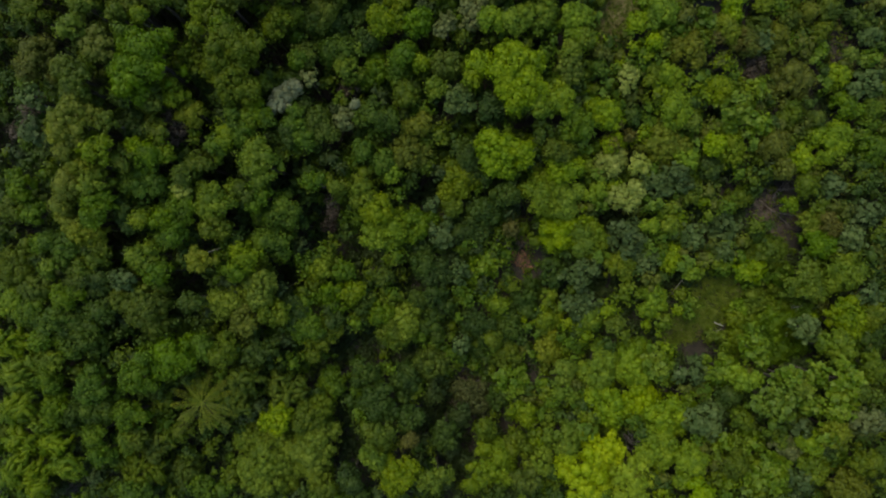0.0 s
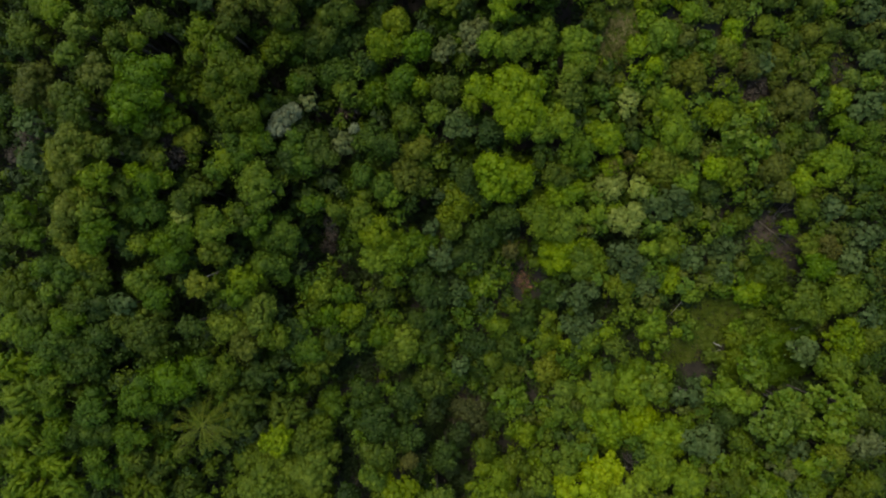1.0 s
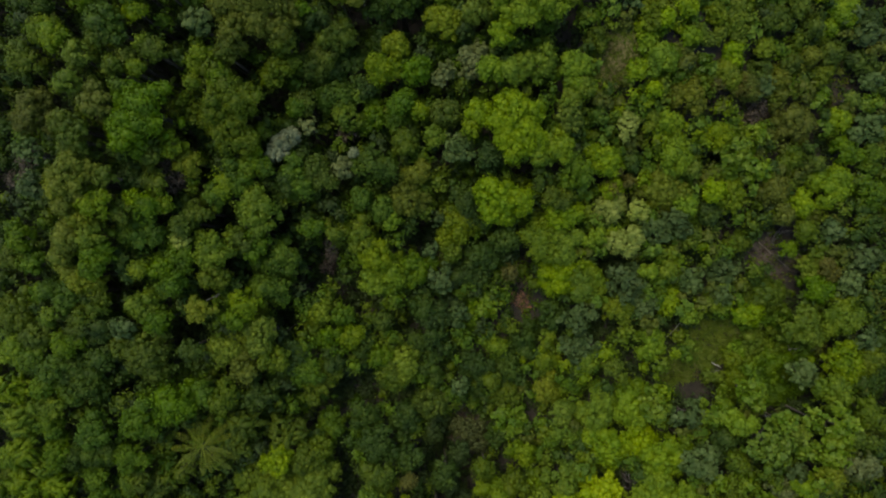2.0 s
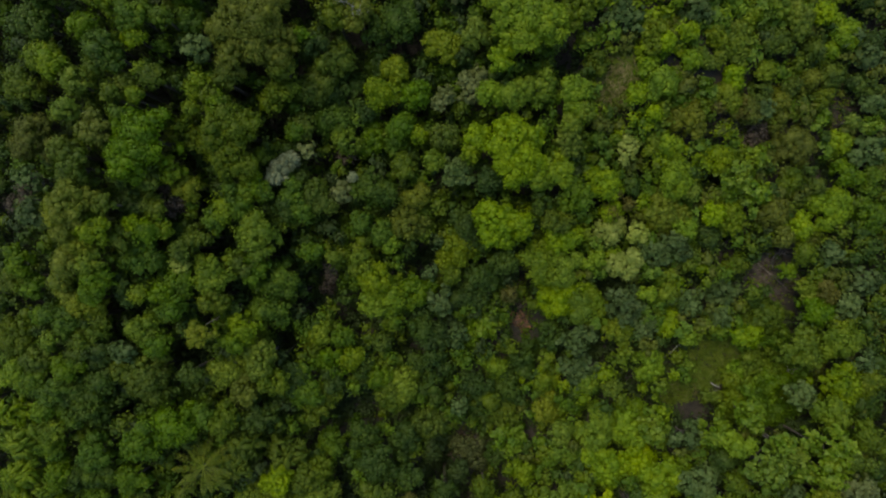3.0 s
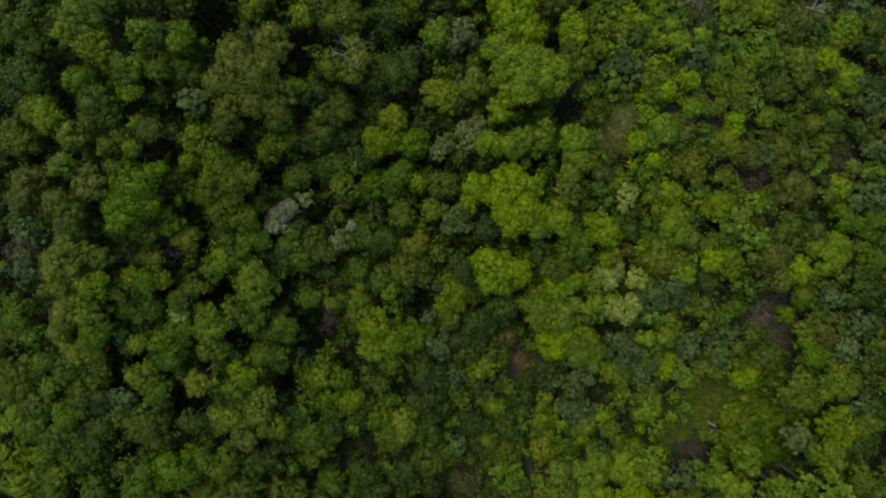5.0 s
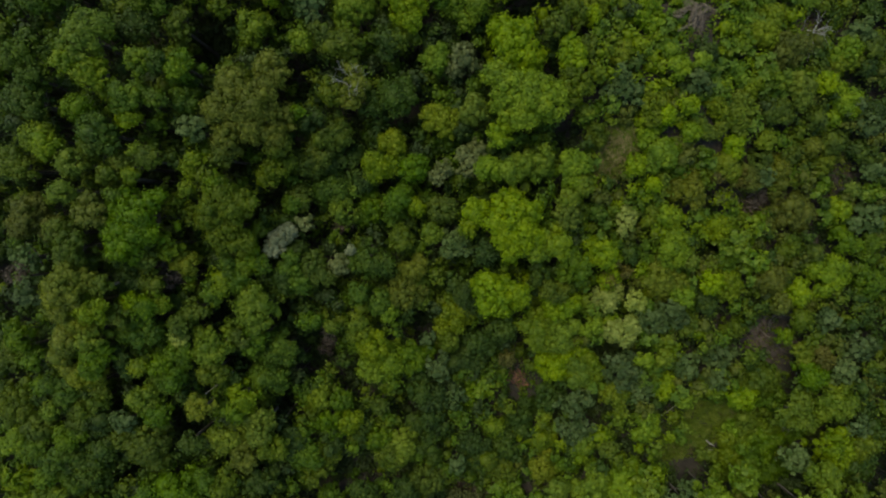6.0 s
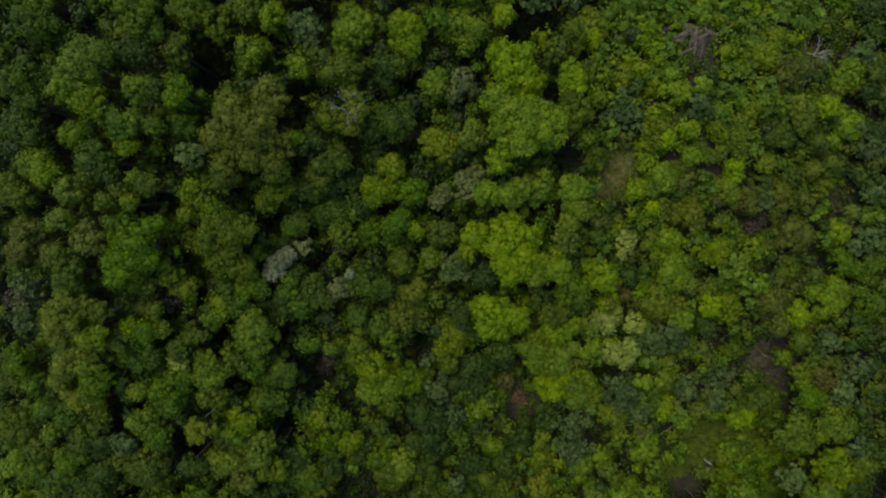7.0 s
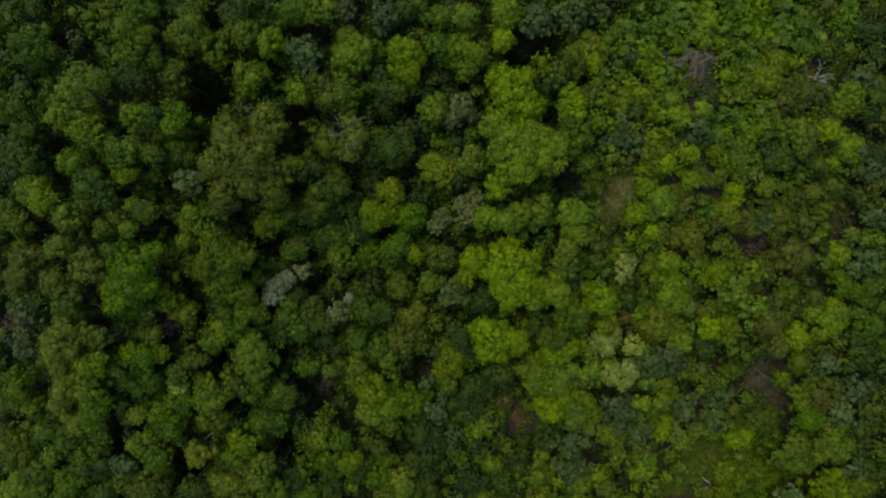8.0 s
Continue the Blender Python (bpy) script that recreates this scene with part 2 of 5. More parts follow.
def crown_mesh(rng, kind, R):
    """A crown of radius R about its middle: boughs of unequal size, each a dome of overlapping lumps of twigs clothed in leaf blades."""
    rho = kind.lobe * (0.6 + 0.06 * R)
    big = min(R, kind.bough * (0.72 + 0.16 * R))
    nb = max(1, int(1.9 * (R / big) ** 2)) if R > 1.15 * big else 1
    i = np.arange(nb)
    ba = i * 2.39996 + rng.uniform(0, 6.3) + rng.normal(0, 0.35, nb)
    p = rng.uniform(0, 6.3, 3)
    edge = 1 + 0.16 * np.sin(2 * ba + p[0]) + 0.1 * np.sin(3 * ba + p[1])
    frac = np.sqrt((i + 0.35) / nb) if nb > 1 else np.zeros(1)
    rb = big * rng.uniform(0.66 + 0.2 * kind.smooth, 1.16 - 0.08 * kind.smooth, nb) if nb > 1 else np.array([R])
    br = np.maximum(0, 1.02 * R * edge - 0.72 * rb) * frac
    bz = kind.dome * R * np.sqrt(np.clip(1 - 0.9 * frac ** 2, 0, 1)) - 0.3 * R - 0.62 * rb + rng.normal(0, 0.45 * kind.cleft * big, nb)
    bough = np.stack([br * np.cos(ba), br * np.sin(ba), bz], 1)
    cen, rad = [], []
    for j in range(nb):
        m = max(4, int((2.0 + 0.5 * kind.smooth if kind.stretch == 1 else 1.35) * (rb[j] / rho) ** 2))
        k = np.arange(m)
        up = 1 - 0.95 * (k + 0.3) / m
        ang = k * 2.39996 + rng.uniform(0, 6.3) + rng.normal(0, 0.3, m)
        flat = np.sqrt(np.clip(1 - up ** 2, 0, 1))
        d = np.stack([flat * np.cos(ang), flat * np.sin(ang), up * 0.85], 1)
        size = rho * np.exp(rng.normal(-0.05, 0.32 - 0.18 * kind.smooth, m))
        spot = bough[j] + d * np.maximum(0.25 * rb[j], rb[j] - 0.62 * size)[:, None] * rng.uniform(0.9, 1.06, (m, 1))
        inside = np.linalg.norm(spot[:, None] - bough[None], axis=2) / rb[None]
        inside[:, j] = 9
        keep = inside.min(1) > 0.66
        cen.append(spot[keep])
        rad.append(size[keep])
    m = max(3, int(1.1 * R / rho))                      # the skirt of lower boughs
    a2 = np.arange(m) * 6.283 / m + rng.normal(0, 0.2, m)
    r2 = R * rng.uniform(0.5, 0.85, m)
    cen.append(np.stack([r2 * np.cos(a2), r2 * np.sin(a2), -R * rng.uniform(0.35, 0.7, m)], 1))
    rad.append(rho * rng.uniform(0.7, 1.3, m))
    cen, rad = np.concatenate(cen), np.concatenate(rad)
    n = len(cen)
    form = rng.uniform(0.72, 1.28, (n, 3)) * np.array([1, 1, 0.8])
    way = np.arctan2(cen[:, 1], cen[:, 0]) + rng.normal(0, 0.75, n)
    flat = np.stack([np.cos(way), np.sin(way), -0.25 * np.ones(n)], 1)
    flat /= np.linalg.norm(flat, axis=1)[:, None]
    wave, phase = rng.normal(0, 2.3, (n, 4, 3)), rng.uniform(0, 6.3, (n, 4))
    uneven = 0.15 - 0.08 * kind.smooth

    def shape(d, i):
        """Where the twigs of lump i end in the direction d: no two lumps alike, some reaching outward where the kind asks for it."""
        swell = 1 + uneven * np.sin((wave[i] * d[..., None, :]).sum(-1) + phase[i]).sum(-1, keepdims=True)
        if kind.stretch > 1:
            o = flat[i]
            along = (d * o).sum(-1, keepdims=True)
            return (d * 0.72 + o * along * (kind.stretch - 0.72)) * swell
        return d * form[i] * swell

    which = np.repeat(np.arange(n), len(BALL_V))
    lump = np.tile(BALL_V, (n, 1))
    balls_v = cen[which] + shape(lump, which) * rad[which][:, None] * kind.core
    balls_f = (BALL_F[None] + np.arange(n)[:, None, None] * len(BALL_V)).reshape(-1, 3)
    count = np.maximum(8, kind.dense * rad ** 2 * np.where(np.arange(n) < n - m, 1.0, 0.5)).astype(int)
    idx = np.repeat(np.arange(n), count)
    d = rng.normal(0, 1, (len(idx), 3))
    d /= np.linalg.norm(d, axis=1)[:, None]
    keep = d[:, 2] > -0.3
    d, idx = d[keep], idx[keep]
    s = shape(d, idx)
    # twigs stand out unevenly, in tufts
    at = cen[idx] + s * rad[idx][:, None]
    q = rng.uniform(0, 6.3, 6)
    tuft = (np.sin(at[:, 0] * 9 + q[0]) * np.sin(at[:, 1] * 9 + q[1]) * np.cos(at[:, 2] * 8 + q[2])
            + 0.7 * np.sin(at[:, 0] * 17 + q[3] + 3 * at[:, 1]) * np.sin(at[:, 1] * 15 + q[4] - 4 * at[:, 0]))
    at = cen[idx] + s * (rad[idx] * (1 + kind.ragged * (tuft + rng.uniform(-1.1, 1.1, len(idx)))))[:, None]
    gap = np.linalg.norm((at[:, None, :] - cen[None]) / form[None], axis=2) / rad[None]
    gap[np.arange(len(at)), idx] = 9
    keep = gap.min(1) > 0.8
    lv, lf = leaves(rng, at[keep], d[keep] + np.array([0, 0, 0.3]), kind.leaf, kind.star)
    lf3 = np.concatenate([lf[:, [0, 1, 2]], lf[:, [0, 2, 3]]])
    verts = np.concatenate([balls_v, lv])
    faces = np.concatenate([balls_f, lf3 + n * len(BALL_V)])
    return mesh_of("crown", verts, faces, kind.mat), cen


def tube(points, radii, sides=7):
    """A tapered limb along points: vertices and quads, closed by its taper."""
    pts = [Vector(p) for p in points]
    v, f = [], []
    for i, p in enumerate(pts):
        d = (pts[min(i + 1, len(pts) - 1)] - pts[max(i - 1, 0)]).normalized()
        a = d.orthogonal().normalized()
        b = d.cross(a)
        for s in range(sides):
            t = 2 * math.pi * s / sides
            v.append(p + (a * math.cos(t) + b * math.sin(t)) * radii[i])
    for i in range(len(pts) - 1):
        for s in range(sides):
            q, w = i * sides + s, i * sides + (s + 1) % sides
            f.append((q, w, w + sides, q + sides))
    return [p[:] for p in v], f


def size_word(R):
    return "large broad-crowned" if R > 2.4 else "round-crowned"


TREE_SPOTS = []


def tree(kind, x, y, top, R):
    """One broad-leaved tree or bush: a crown with its top at the height given, on a trunk with limbs."""
    TREE_SPOTS.append((x, y, top, R))
    rng = np.random.default_rng(1000 + len(TREE_SPOTS))
    g = ground_height(x, y)
    mid = max(top - 0.45 * R - 0.3 * kind.lobe, g + 0.3 + 0.25 * R)
    low = mid - g < R + 1.6
    what = "bush" if low else "tree" if R > 1.2 else "sapling"
    words = {"bush": kind.words + " leafy bush growing in low scrub",
             "tree": size_word(R) + " forest tree with " + kind.words + " foliage, in closed canopy",
             "sapling": "slender young tree with a small " + kind.words + " crown"}
    base = tagged(new(what), label=words[what], category=what, group={"bush": "bushes of the scrub", "tree": "trees of the forest", "sapling": "young trees of the forest"}[what])
    base.location = (x, y, g)
    me, cen = crown_mesh(rng, kind, R)
    c = part("crown", me, base, kind.words + " leaves")
    c.location = (0, 0, mid - g)
    h = mid - g
    bend = rng.normal(0, 0.02 * h, 2)
    thick = 0.035 + 0.045 * R + 0.006 * h
    fork = max(0.3 * h, h - 1.1 * R)
    v, f = tube([(0, 0, -0.25), (bend[0] * 0.5, bend[1] * 0.5, fork * 0.5), (bend[0], bend[1], fork), (bend[0] * 0.8, bend[1] * 0.8, h)],
                [thick * 1.5, thick, thick * 0.8, thick * 0.25])
    wood = grey_bark if kind is PALE else bark
    part("trunk", mesh_of("trunk", v, f, wood), base, "grey bark" if kind is PALE else "brown bark")
    far = sorted(range(len(cen)), key=lambda i: -cen[i][0] ** 2 - cen[i][1] ** 2)
    for j in range(2 if R < 1.0 else 3 if R < 2.0 else 4):
        e = cen[far[(j * len(far)) // 6]]
        end = Vector((e[0], e[1], e[2] + h))
        start = Vector((bend[0], bend[1], fork))
        bow = (start + end) / 2 + Vector((0, 0, -0.12 * R))
        v, f = tube([start, bow, end], [thick * 0.6, thick * 0.42, thick * 0.14], 5)
        part("limb", mesh_of("limb", v, f, wood), base)
    return base


# ---- the ground: one sheet to the horizon ----
def spread(near, far, step):
    inner = list(np.arange(-near, near + 0.01, step))
    outer = [near * 1.35 ** i for i in range(1, 12) if near * 1.35 ** i < far] + [far]
    return [-v for v in reversed(outer)] + inner + outer


def ground():
    xs, ys = spread(60, 1800, 1.0), spread(70, 1800, 1.0)
    v = [(x, y, ground_height(x, y)) for y in ys for x in xs]
    w = len(xs)
    f = [(j * w + i, j * w + i + 1, (j + 1) * w + i + 1, (j + 1) * w + i) for j in range(len(ys) - 1) for i in range(w - 1)]
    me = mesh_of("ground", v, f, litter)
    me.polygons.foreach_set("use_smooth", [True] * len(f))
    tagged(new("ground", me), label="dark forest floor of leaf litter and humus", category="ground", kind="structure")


ground()

# ---- the trees and bushes, kind by kind ----
tree(BLUISH, 24.33, -14.84, 4.6, 2.16)
tree(BLUISH, 16.56, 1.48, 5.2, 1.91)
tree(BLUISH, 26.15, 2.82, 3.4, 1.87)
tree(BLUISH, 13.11, -5.01, 3.4, 1.86)
tree(BLUISH, 14.23, 25.91, 8.7, 1.81)
tree(BLUISH, 22.96, -10.70, 4.6, 1.70)
tree(BLUISH, 22.59, 1.65, 4.2, 1.61)
tree(BLUISH, 18.54, -0.52, 4.3, 1.60)
tree(BLUISH, 12.72, -1.80, 4.5, 1.59)
tree(BLUISH, 33.02, -20.10, 4.9, 1.58)
tree(BLUISH, 38.31, 4.05, 5.2, 1.57)
tree(BLUISH, 37.60, 15.71, 5.2, 1.57)
tree(BLUISH, 9.65, 35.12, 9.1, 1.56)
tree(BLUISH, 32.79, -6.31, 5.4, 1.56)
tree(BLUISH, 18.77, 6.05, 5.6, 1.56)
tree(BLUISH, 0.93, 12.73, 8.0, 1.48)
tree(BLUISH, 1.43, -2.03, 3.1, 1.47)
tree(BLUISH, -10.96, 31.19, 10.9, 1.41)
tree(BLUISH, 20.62, 7.06, 5.9, 1.38)
tree(BLUISH, 20.46, 26.66, 8.6, 1.31)
tree(BLUISH, 6.83, 34.41, 9.7, 1.35)
tree(BLUISH, 36.84, 1.98, 5.2, 1.35)
tree(BLUISH, -0.24, 1.46, 5.3, 1.34)
tree(BLUISH, 38.30, -3.15, 5.3, 1.34)
tree(BLUISH, -4.86, 34.02, 10.5, 1.32)
tree(BLUISH, 35.16, 6.51, 5.1, 1.24)
tree(BLUISH, 37.58, 20.12, 5.4, 1.23)
tree(BLUISH, -32.07, 11.03, 11.7, 1.21)
tree(BLUISH, 27.80, 19.36, 5.8, 1.20)
tree(BLUISH, 36.77, 23.96, 6.0, 1.18)
tree(BLUISH, 34.73, 31.69, 6.7, 1.15)
tree(BLUISH, -19.17, 21.19, 11.8, 1.13)
tree(BLUISH, -31.64, 8.16, 11.9, 1.06)
tree(BLUISH, 25.88, 0.38, 3.7, 1.04)
tree(BLUISH, -11.22, 31.43, 10.9, 1.04)
tree(BLUISH, -27.01, -3.23, 8.1, 1.00)
tree(BLUISH, 2.05, -9.11, 2.3, 0.95)
tree(BLUISH, 11.86, 35.51, 8.5, 0.89)
tree(BLUISH, 32.14, -15.04, 5.7, 0.89)
tree(BLUISH, -1.05, 4.04, 5.4, 0.78)
tree(BLUISH, 35.00, 25.30, 6.4, 0.74)
tree(BLUISH, 20.43, 20.38, 6.9, 0.48)
tree(DARK, -21.21, -4.99, 8.0, 0.95)
tree(DARK, -5.94, -14.50, 3.3, 1.98)
tree(DARK, -7.32, -11.86, 3.2, 1.40)
tree(DARK, 8.15, -4.60, 1.4, 1.94)
tree(DARK, 6.55, -7.46, 1.5, 1.82)
tree(DARK, -3.17, -12.52, 1.9, 1.68)
tree(DARK, 3.74, -7.14, 2.2, 1.67)
tree(DARK, -16.50, -9.38, 5.9, 1.66)
tree(DARK, -1.00, -7.05, 2.6, 1.66)
tree(DARK, 2.08, 8.30, 6.3, 1.64)
tree(DARK, -0.58, -2.16, 3.7, 1.62)
tree(DARK, -12.78, 10.60, 7.5, 1.60)
tree(DARK, 2.33, 2.07, 4.4, 1.60)
tree(DARK, -8.87, 19.81, 7.7, 1.59)
tree(DARK, -23.50, 29.10, 11.7, 1.58)
tree(DARK, 3.77, 3.70, 5.2, 1.57)
tree(DARK, 0.76, -17.72, 2.5, 1.54)
tree(DARK, 10.43, -1.81, 3.1, 1.47)
tree(DARK, -9.93, -6.70, 4.0, 1.44)
tree(DARK, -2.75, -16.16, 2.6, 1.42)
tree(DARK, -13.44, -5.94, 5.4, 1.40)
tree(DARK, -32.63, -15.50, 5.4, 1.40)
tree(DARK, -8.08, -21.80, 3.5, 1.40)
tree(DARK, -1.73, -1.02, 4.3, 1.37)
tree(DARK, -4.84, 28.51, 9.9, 1.36)
tree(DARK, 5.66, 5.18, 5.9, 1.33)
tree(DARK, -26.59, 2.42, 9.0, 1.29)
tree(DARK, -29.20, -3.55, 7.8, 1.27)
tree(DARK, 3.80, 12.31, 8.0, 1.27)
tree(DARK, -25.52, 9.45, 9.9, 1.26)
tree(DARK, 35.69, 35.13, 6.3, 1.25)
tree(DARK, 26.14, -12.57, 4.8, 1.24)
tree(DARK, -16.10, 34.25, 10.2, 1.19)
tree(DARK, -0.63, -4.29, 3.2, 1.17)
tree(DARK, -30.24, -0.70, 7.9, 1.16)
tree(DARK, 21.02, 29.16, 8.1, 1.12)
tree(DARK, 23.69, 7.74, 5.1, 1.12)
tree(DARK, 5.68, -14.23, 0.6, 1.11)
tree(DARK, 16.46, 12.36, 6.1, 1.10)
tree(DARK, -10.89, 22.44, 10.1, 1.08)
tree(DARK, 8.24, 10.40, 7.3, 1.07)
tree(DARK, -13.47, 8.86, 8.1, 1.05)
tree(DARK, 34.60, 35.52, 6.4, 1.04)
tree(DARK, -7.37, -5.45, 3.7, 1.04)
tree(DARK, -25.38, 11.32, 11.2, 0.98)
tree(DARK, -6.81, 17.75, 7.3, 0.96)
tree(DARK, -3.40, 34.52, 10.0, 0.96)
tree(DARK, 35.59, 33.28, 6.3, 0.95)
tree(DARK, -21.50, 25.85, 12.7, 0.91)
tree(DARK, 36.41, 21.79, 5.0, 0.88)
tree(DARK, 36.80, 24.93, 5.7, 0.86)
tree(DARK, 35.85, 28.65, 6.1, 0.85)
tree(DARK, -2.21, -4.87, 2.9, 0.82)
tree(DARK, 1.30, 21.92, 9.1, 0.70)
tree(DARK, -3.85, 24.28, 9.9, 0.49)
tree(GREY, 1.57, 27.61, 9.8, 1.56)
tree(GREY, 1.88, 19.62, 9.2, 1.54)
tree(GREY, -0.18, 18.63, 8.8, 1.04)
tree(GREY, -11.60, 14.07, 7.8, 0.67)
tree(GREY, -8.62, 10.75, 8.0, 0.95)
tree(GREY, 36.79, -13.79, 7.6, 1.49)
tree(GREY, 31.92, -17.20, 4.4, 1.26)
tree(SPRAY, 7.03, -12.66, 1.0, 2.08)
tree(SPRAY, 3.70, -1.47, 2.5, 2.02)
tree(SPRAY, 29.74, -12.69, 6.7, 2.39)
tree(SPRAY, 25.31, 13.14, 6.2, 1.98)
tree(SPRAY, 35.28, -10.91, 7.1, 1.94)
tree(SPRAY, 31.39, -20.41, 4.3, 1.83)
tree(SPRAY, 20.10, -10.13, 4.0, 1.61)
tree(SPRAY, 29.39, -20.51, 4.1, 1.61)
tree(SPRAY, 25.39, -10.07, 4.8, 1.58)
tree(SPRAY, 28.19, -8.31, 5.6, 1.56)
tree(SPRAY, 34.37, -12.74, 7.4, 1.50)
tree(SPRAY, 27.29, 11.93, 6.1, 1.43)
tree(SPRAY, 28.96, -17.11, 3.7, 1.39)
tree(SPRAY, 30.55, -18.96, 4.0, 1.38)
tree(SPRAY, 24.14, 29.94, 7.6, 1.23)
tree(SPRAY, 27.36, 14.79, 5.9, 1.22)
tree(SPRAY, 21.89, 20.44, 7.1, 1.19)
tree(SPRAY, 32.70, -12.61, 6.7, 1.19)
tree(SPRAY, 33.24, -10.19, 6.5, 1.09)
tree(SPRAY, 25.97, -16.92, 4.3, 1.03)
tree(SPRAY, 38.04, 18.12, 5.3, 1.01)
tree(SPRAY, 30.52, -10.40, 6.5, 0.98)
tree(SPRAY, 33.67, -15.13, 7.1, 0.97)
tree(SPRAY, 33.30, 18.26, 5.2, 0.90)
tree(SPRAY, 34.18, 15.62, 4.9, 0.79)
tree(TAN, -7.25, 25.05, 11.1, 1.62)
tree(TAN, -15.09, 22.84, 12.9, 3.74)
tree(TAN, -32.14, 14.18, 11.7, 1.83)
tree(TAN, -3.10, 8.40, 6.9, 1.73)
tree(TAN, -26.43, 14.62, 13.0, 1.31)
tree(TAN, -2.38, 10.59, 7.5, 1.28)
tree(TAN, 31.70, 16.20, 5.0, 2.36)
tree(TAN, 28.40, 29.56, 7.6, 1.85)
tree(TAN, 29.41, 10.40, 5.4, 1.68)
tree(TAN, 29.16, 19.94, 5.5, 1.56)
tree(TAN, 31.79, 21.82, 5.6, 1.11)
tree(TAN, 30.52, 7.90, 5.1, 1.01)
tree(TAN, 20.78, 17.70, 7.2, 1.72)
tree(TAN, 26.25, 18.98, 6.2, 1.54)
tree(TAN, 36.53, -20.62, 6.0, 2.10)
tree(TAN, -17.07, -6.46, 7.1, 1.51)
tree(OLIVE, -20.54, 28.82, 11.3, 1.22)
tree(OLIVE, -22.77, 31.19, 12.4, 1.65)
tree(OLIVE, -17.85, 31.34, 10.8, 1.60)
tree(OLIVE, -8.98, 24.50, 10.9, 1.24)
tree(OLIVE, -25.77, -5.44, 7.8, 2.65)
tree(OLIVE, -36.84, -2.32, 7.4, 1.87)
tree(OLIVE, 30.38, 0.38, 3.6, 2.20)
tree(OLIVE, -11.23, -8.58, 4.6, 1.93)
tree(OLIVE, -4.16, -8.13, 3.1, 1.88)
tree(OLIVE, -19.61, 32.16, 11.2, 1.86)
tree(OLIVE, -12.09, -16.18, 3.9, 1.84)
tree(OLIVE, -28.27, 11.84, 12.5, 1.80)
tree(OLIVE, -10.39, 19.91, 8.7, 1.73)
tree(OLIVE, -30.60, -3.18, 8.3, 1.73)
tree(OLIVE, 27.33, -19.15, 4.0, 1.61)
tree(OLIVE, -9.06, 21.42, 9.5, 1.59)
tree(OLIVE, -10.73, 10.36, 8.0, 1.58)
tree(OLIVE, 10.27, 25.65, 9.9, 1.56)
tree(OLIVE, -11.75, 19.10, 8.6, 1.56)
tree(OLIVE, -8.21, 28.05, 10.7, 1.53)
tree(OLIVE, -13.94, 18.50, 9.8, 1.52)
tree(OLIVE, 27.14, 20.22, 6.0, 1.51)
tree(OLIVE, -18.92, -9.21, 7.0, 1.51)
tree(OLIVE, 7.48, -18.51, 2.5, 1.48)
tree(OLIVE, 28.12, 24.52, 7.0, 1.47)
tree(OLIVE, -0.10, 15.68, 8.3, 1.47)
tree(OLIVE, -29.73, -1.73, 8.4, 1.46)
tree(OLIVE, -11.19, -15.11, 3.3, 1.46)
tree(OLIVE, 6.90, -10.21, 1.3, 1.46)
tree(OLIVE, 8.21, -21.33, 3.4, 1.46)
tree(OLIVE, -36.00, 2.68, 8.6, 1.46)
tree(OLIVE, -32.87, 17.96, 11.7, 1.43)
tree(OLIVE, -10.55, -22.31, 3.6, 1.39)
tree(OLIVE, 27.04, 5.48, 3.9, 1.30)
tree(OLIVE, -14.73, -5.80, 6.8, 1.35)
tree(OLIVE, 33.48, 20.38, 5.2, 1.35)
tree(OLIVE, 38.77, -5.04, 5.4, 1.34)
tree(OLIVE, 30.56, 21.43, 5.5, 1.34)
tree(OLIVE, -15.56, 32.49, 10.5, 1.33)
tree(OLIVE, -34.62, -4.26, 7.7, 1.33)
tree(OLIVE, 31.52, 24.29, 6.2, 1.28)
tree(OLIVE, -3.40, 13.16, 7.7, 1.27)
tree(OLIVE, -19.43, 1.44, 8.7, 1.24)
tree(OLIVE, 31.09, 13.06, 4.9, 1.24)
tree(OLIVE, -23.76, 9.09, 9.7, 1.22)
tree(OLIVE, 37.56, -9.12, 6.5, 1.20)
tree(OLIVE, 34.09, 22.46, 5.5, 1.20)
tree(OLIVE, 9.58, 8.76, 7.0, 1.19)
tree(OLIVE, -23.63, 11.40, 10.9, 1.18)
tree(OLIVE, 10.08, 31.27, 9.4, 1.17)
tree(OLIVE, -12.01, 16.17, 8.0, 1.16)
tree(OLIVE, -20.65, 6.53, 8.9, 1.14)
tree(OLIVE, 27.08, -14.56, 5.2, 1.12)
tree(OLIVE, 0.71, 3.78, 5.6, 1.11)
tree(OLIVE, 37.05, 21.56, 5.6, 1.09)
tree(OLIVE, 4.51, -17.03, 2.2, 1.07)
tree(OLIVE, 37.01, -11.58, 7.4, 1.07)
tree(OLIVE, 8.26, 30.01, 9.9, 1.07)
tree(OLIVE, -13.25, 20.08, 11.0, 1.06)
tree(OLIVE, 35.85, 29.97, 6.7, 1.05)
tree(OLIVE, -29.27, 13.06, 12.3, 1.05)
tree(OLIVE, -15.38, 13.35, 8.4, 1.05)
tree(OLIVE, -16.73, 4.33, 8.6, 1.04)
tree(OLIVE, 12.70, 22.27, 8.0, 1.03)
tree(OLIVE, 32.65, 6.45, 5.0, 1.01)
tree(OLIVE, -25.58, 6.47, 10.7, 0.99)
tree(OLIVE, 11.09, 28.79, 9.3, 0.99)
tree(OLIVE, -17.26, 19.20, 11.2, 0.96)
tree(OLIVE, -9.87, 28.79, 10.8, 0.95)
tree(OLIVE, -21.52, 5.57, 8.9, 0.93)
tree(OLIVE, -3.91, 28.61, 10.3, 0.86)
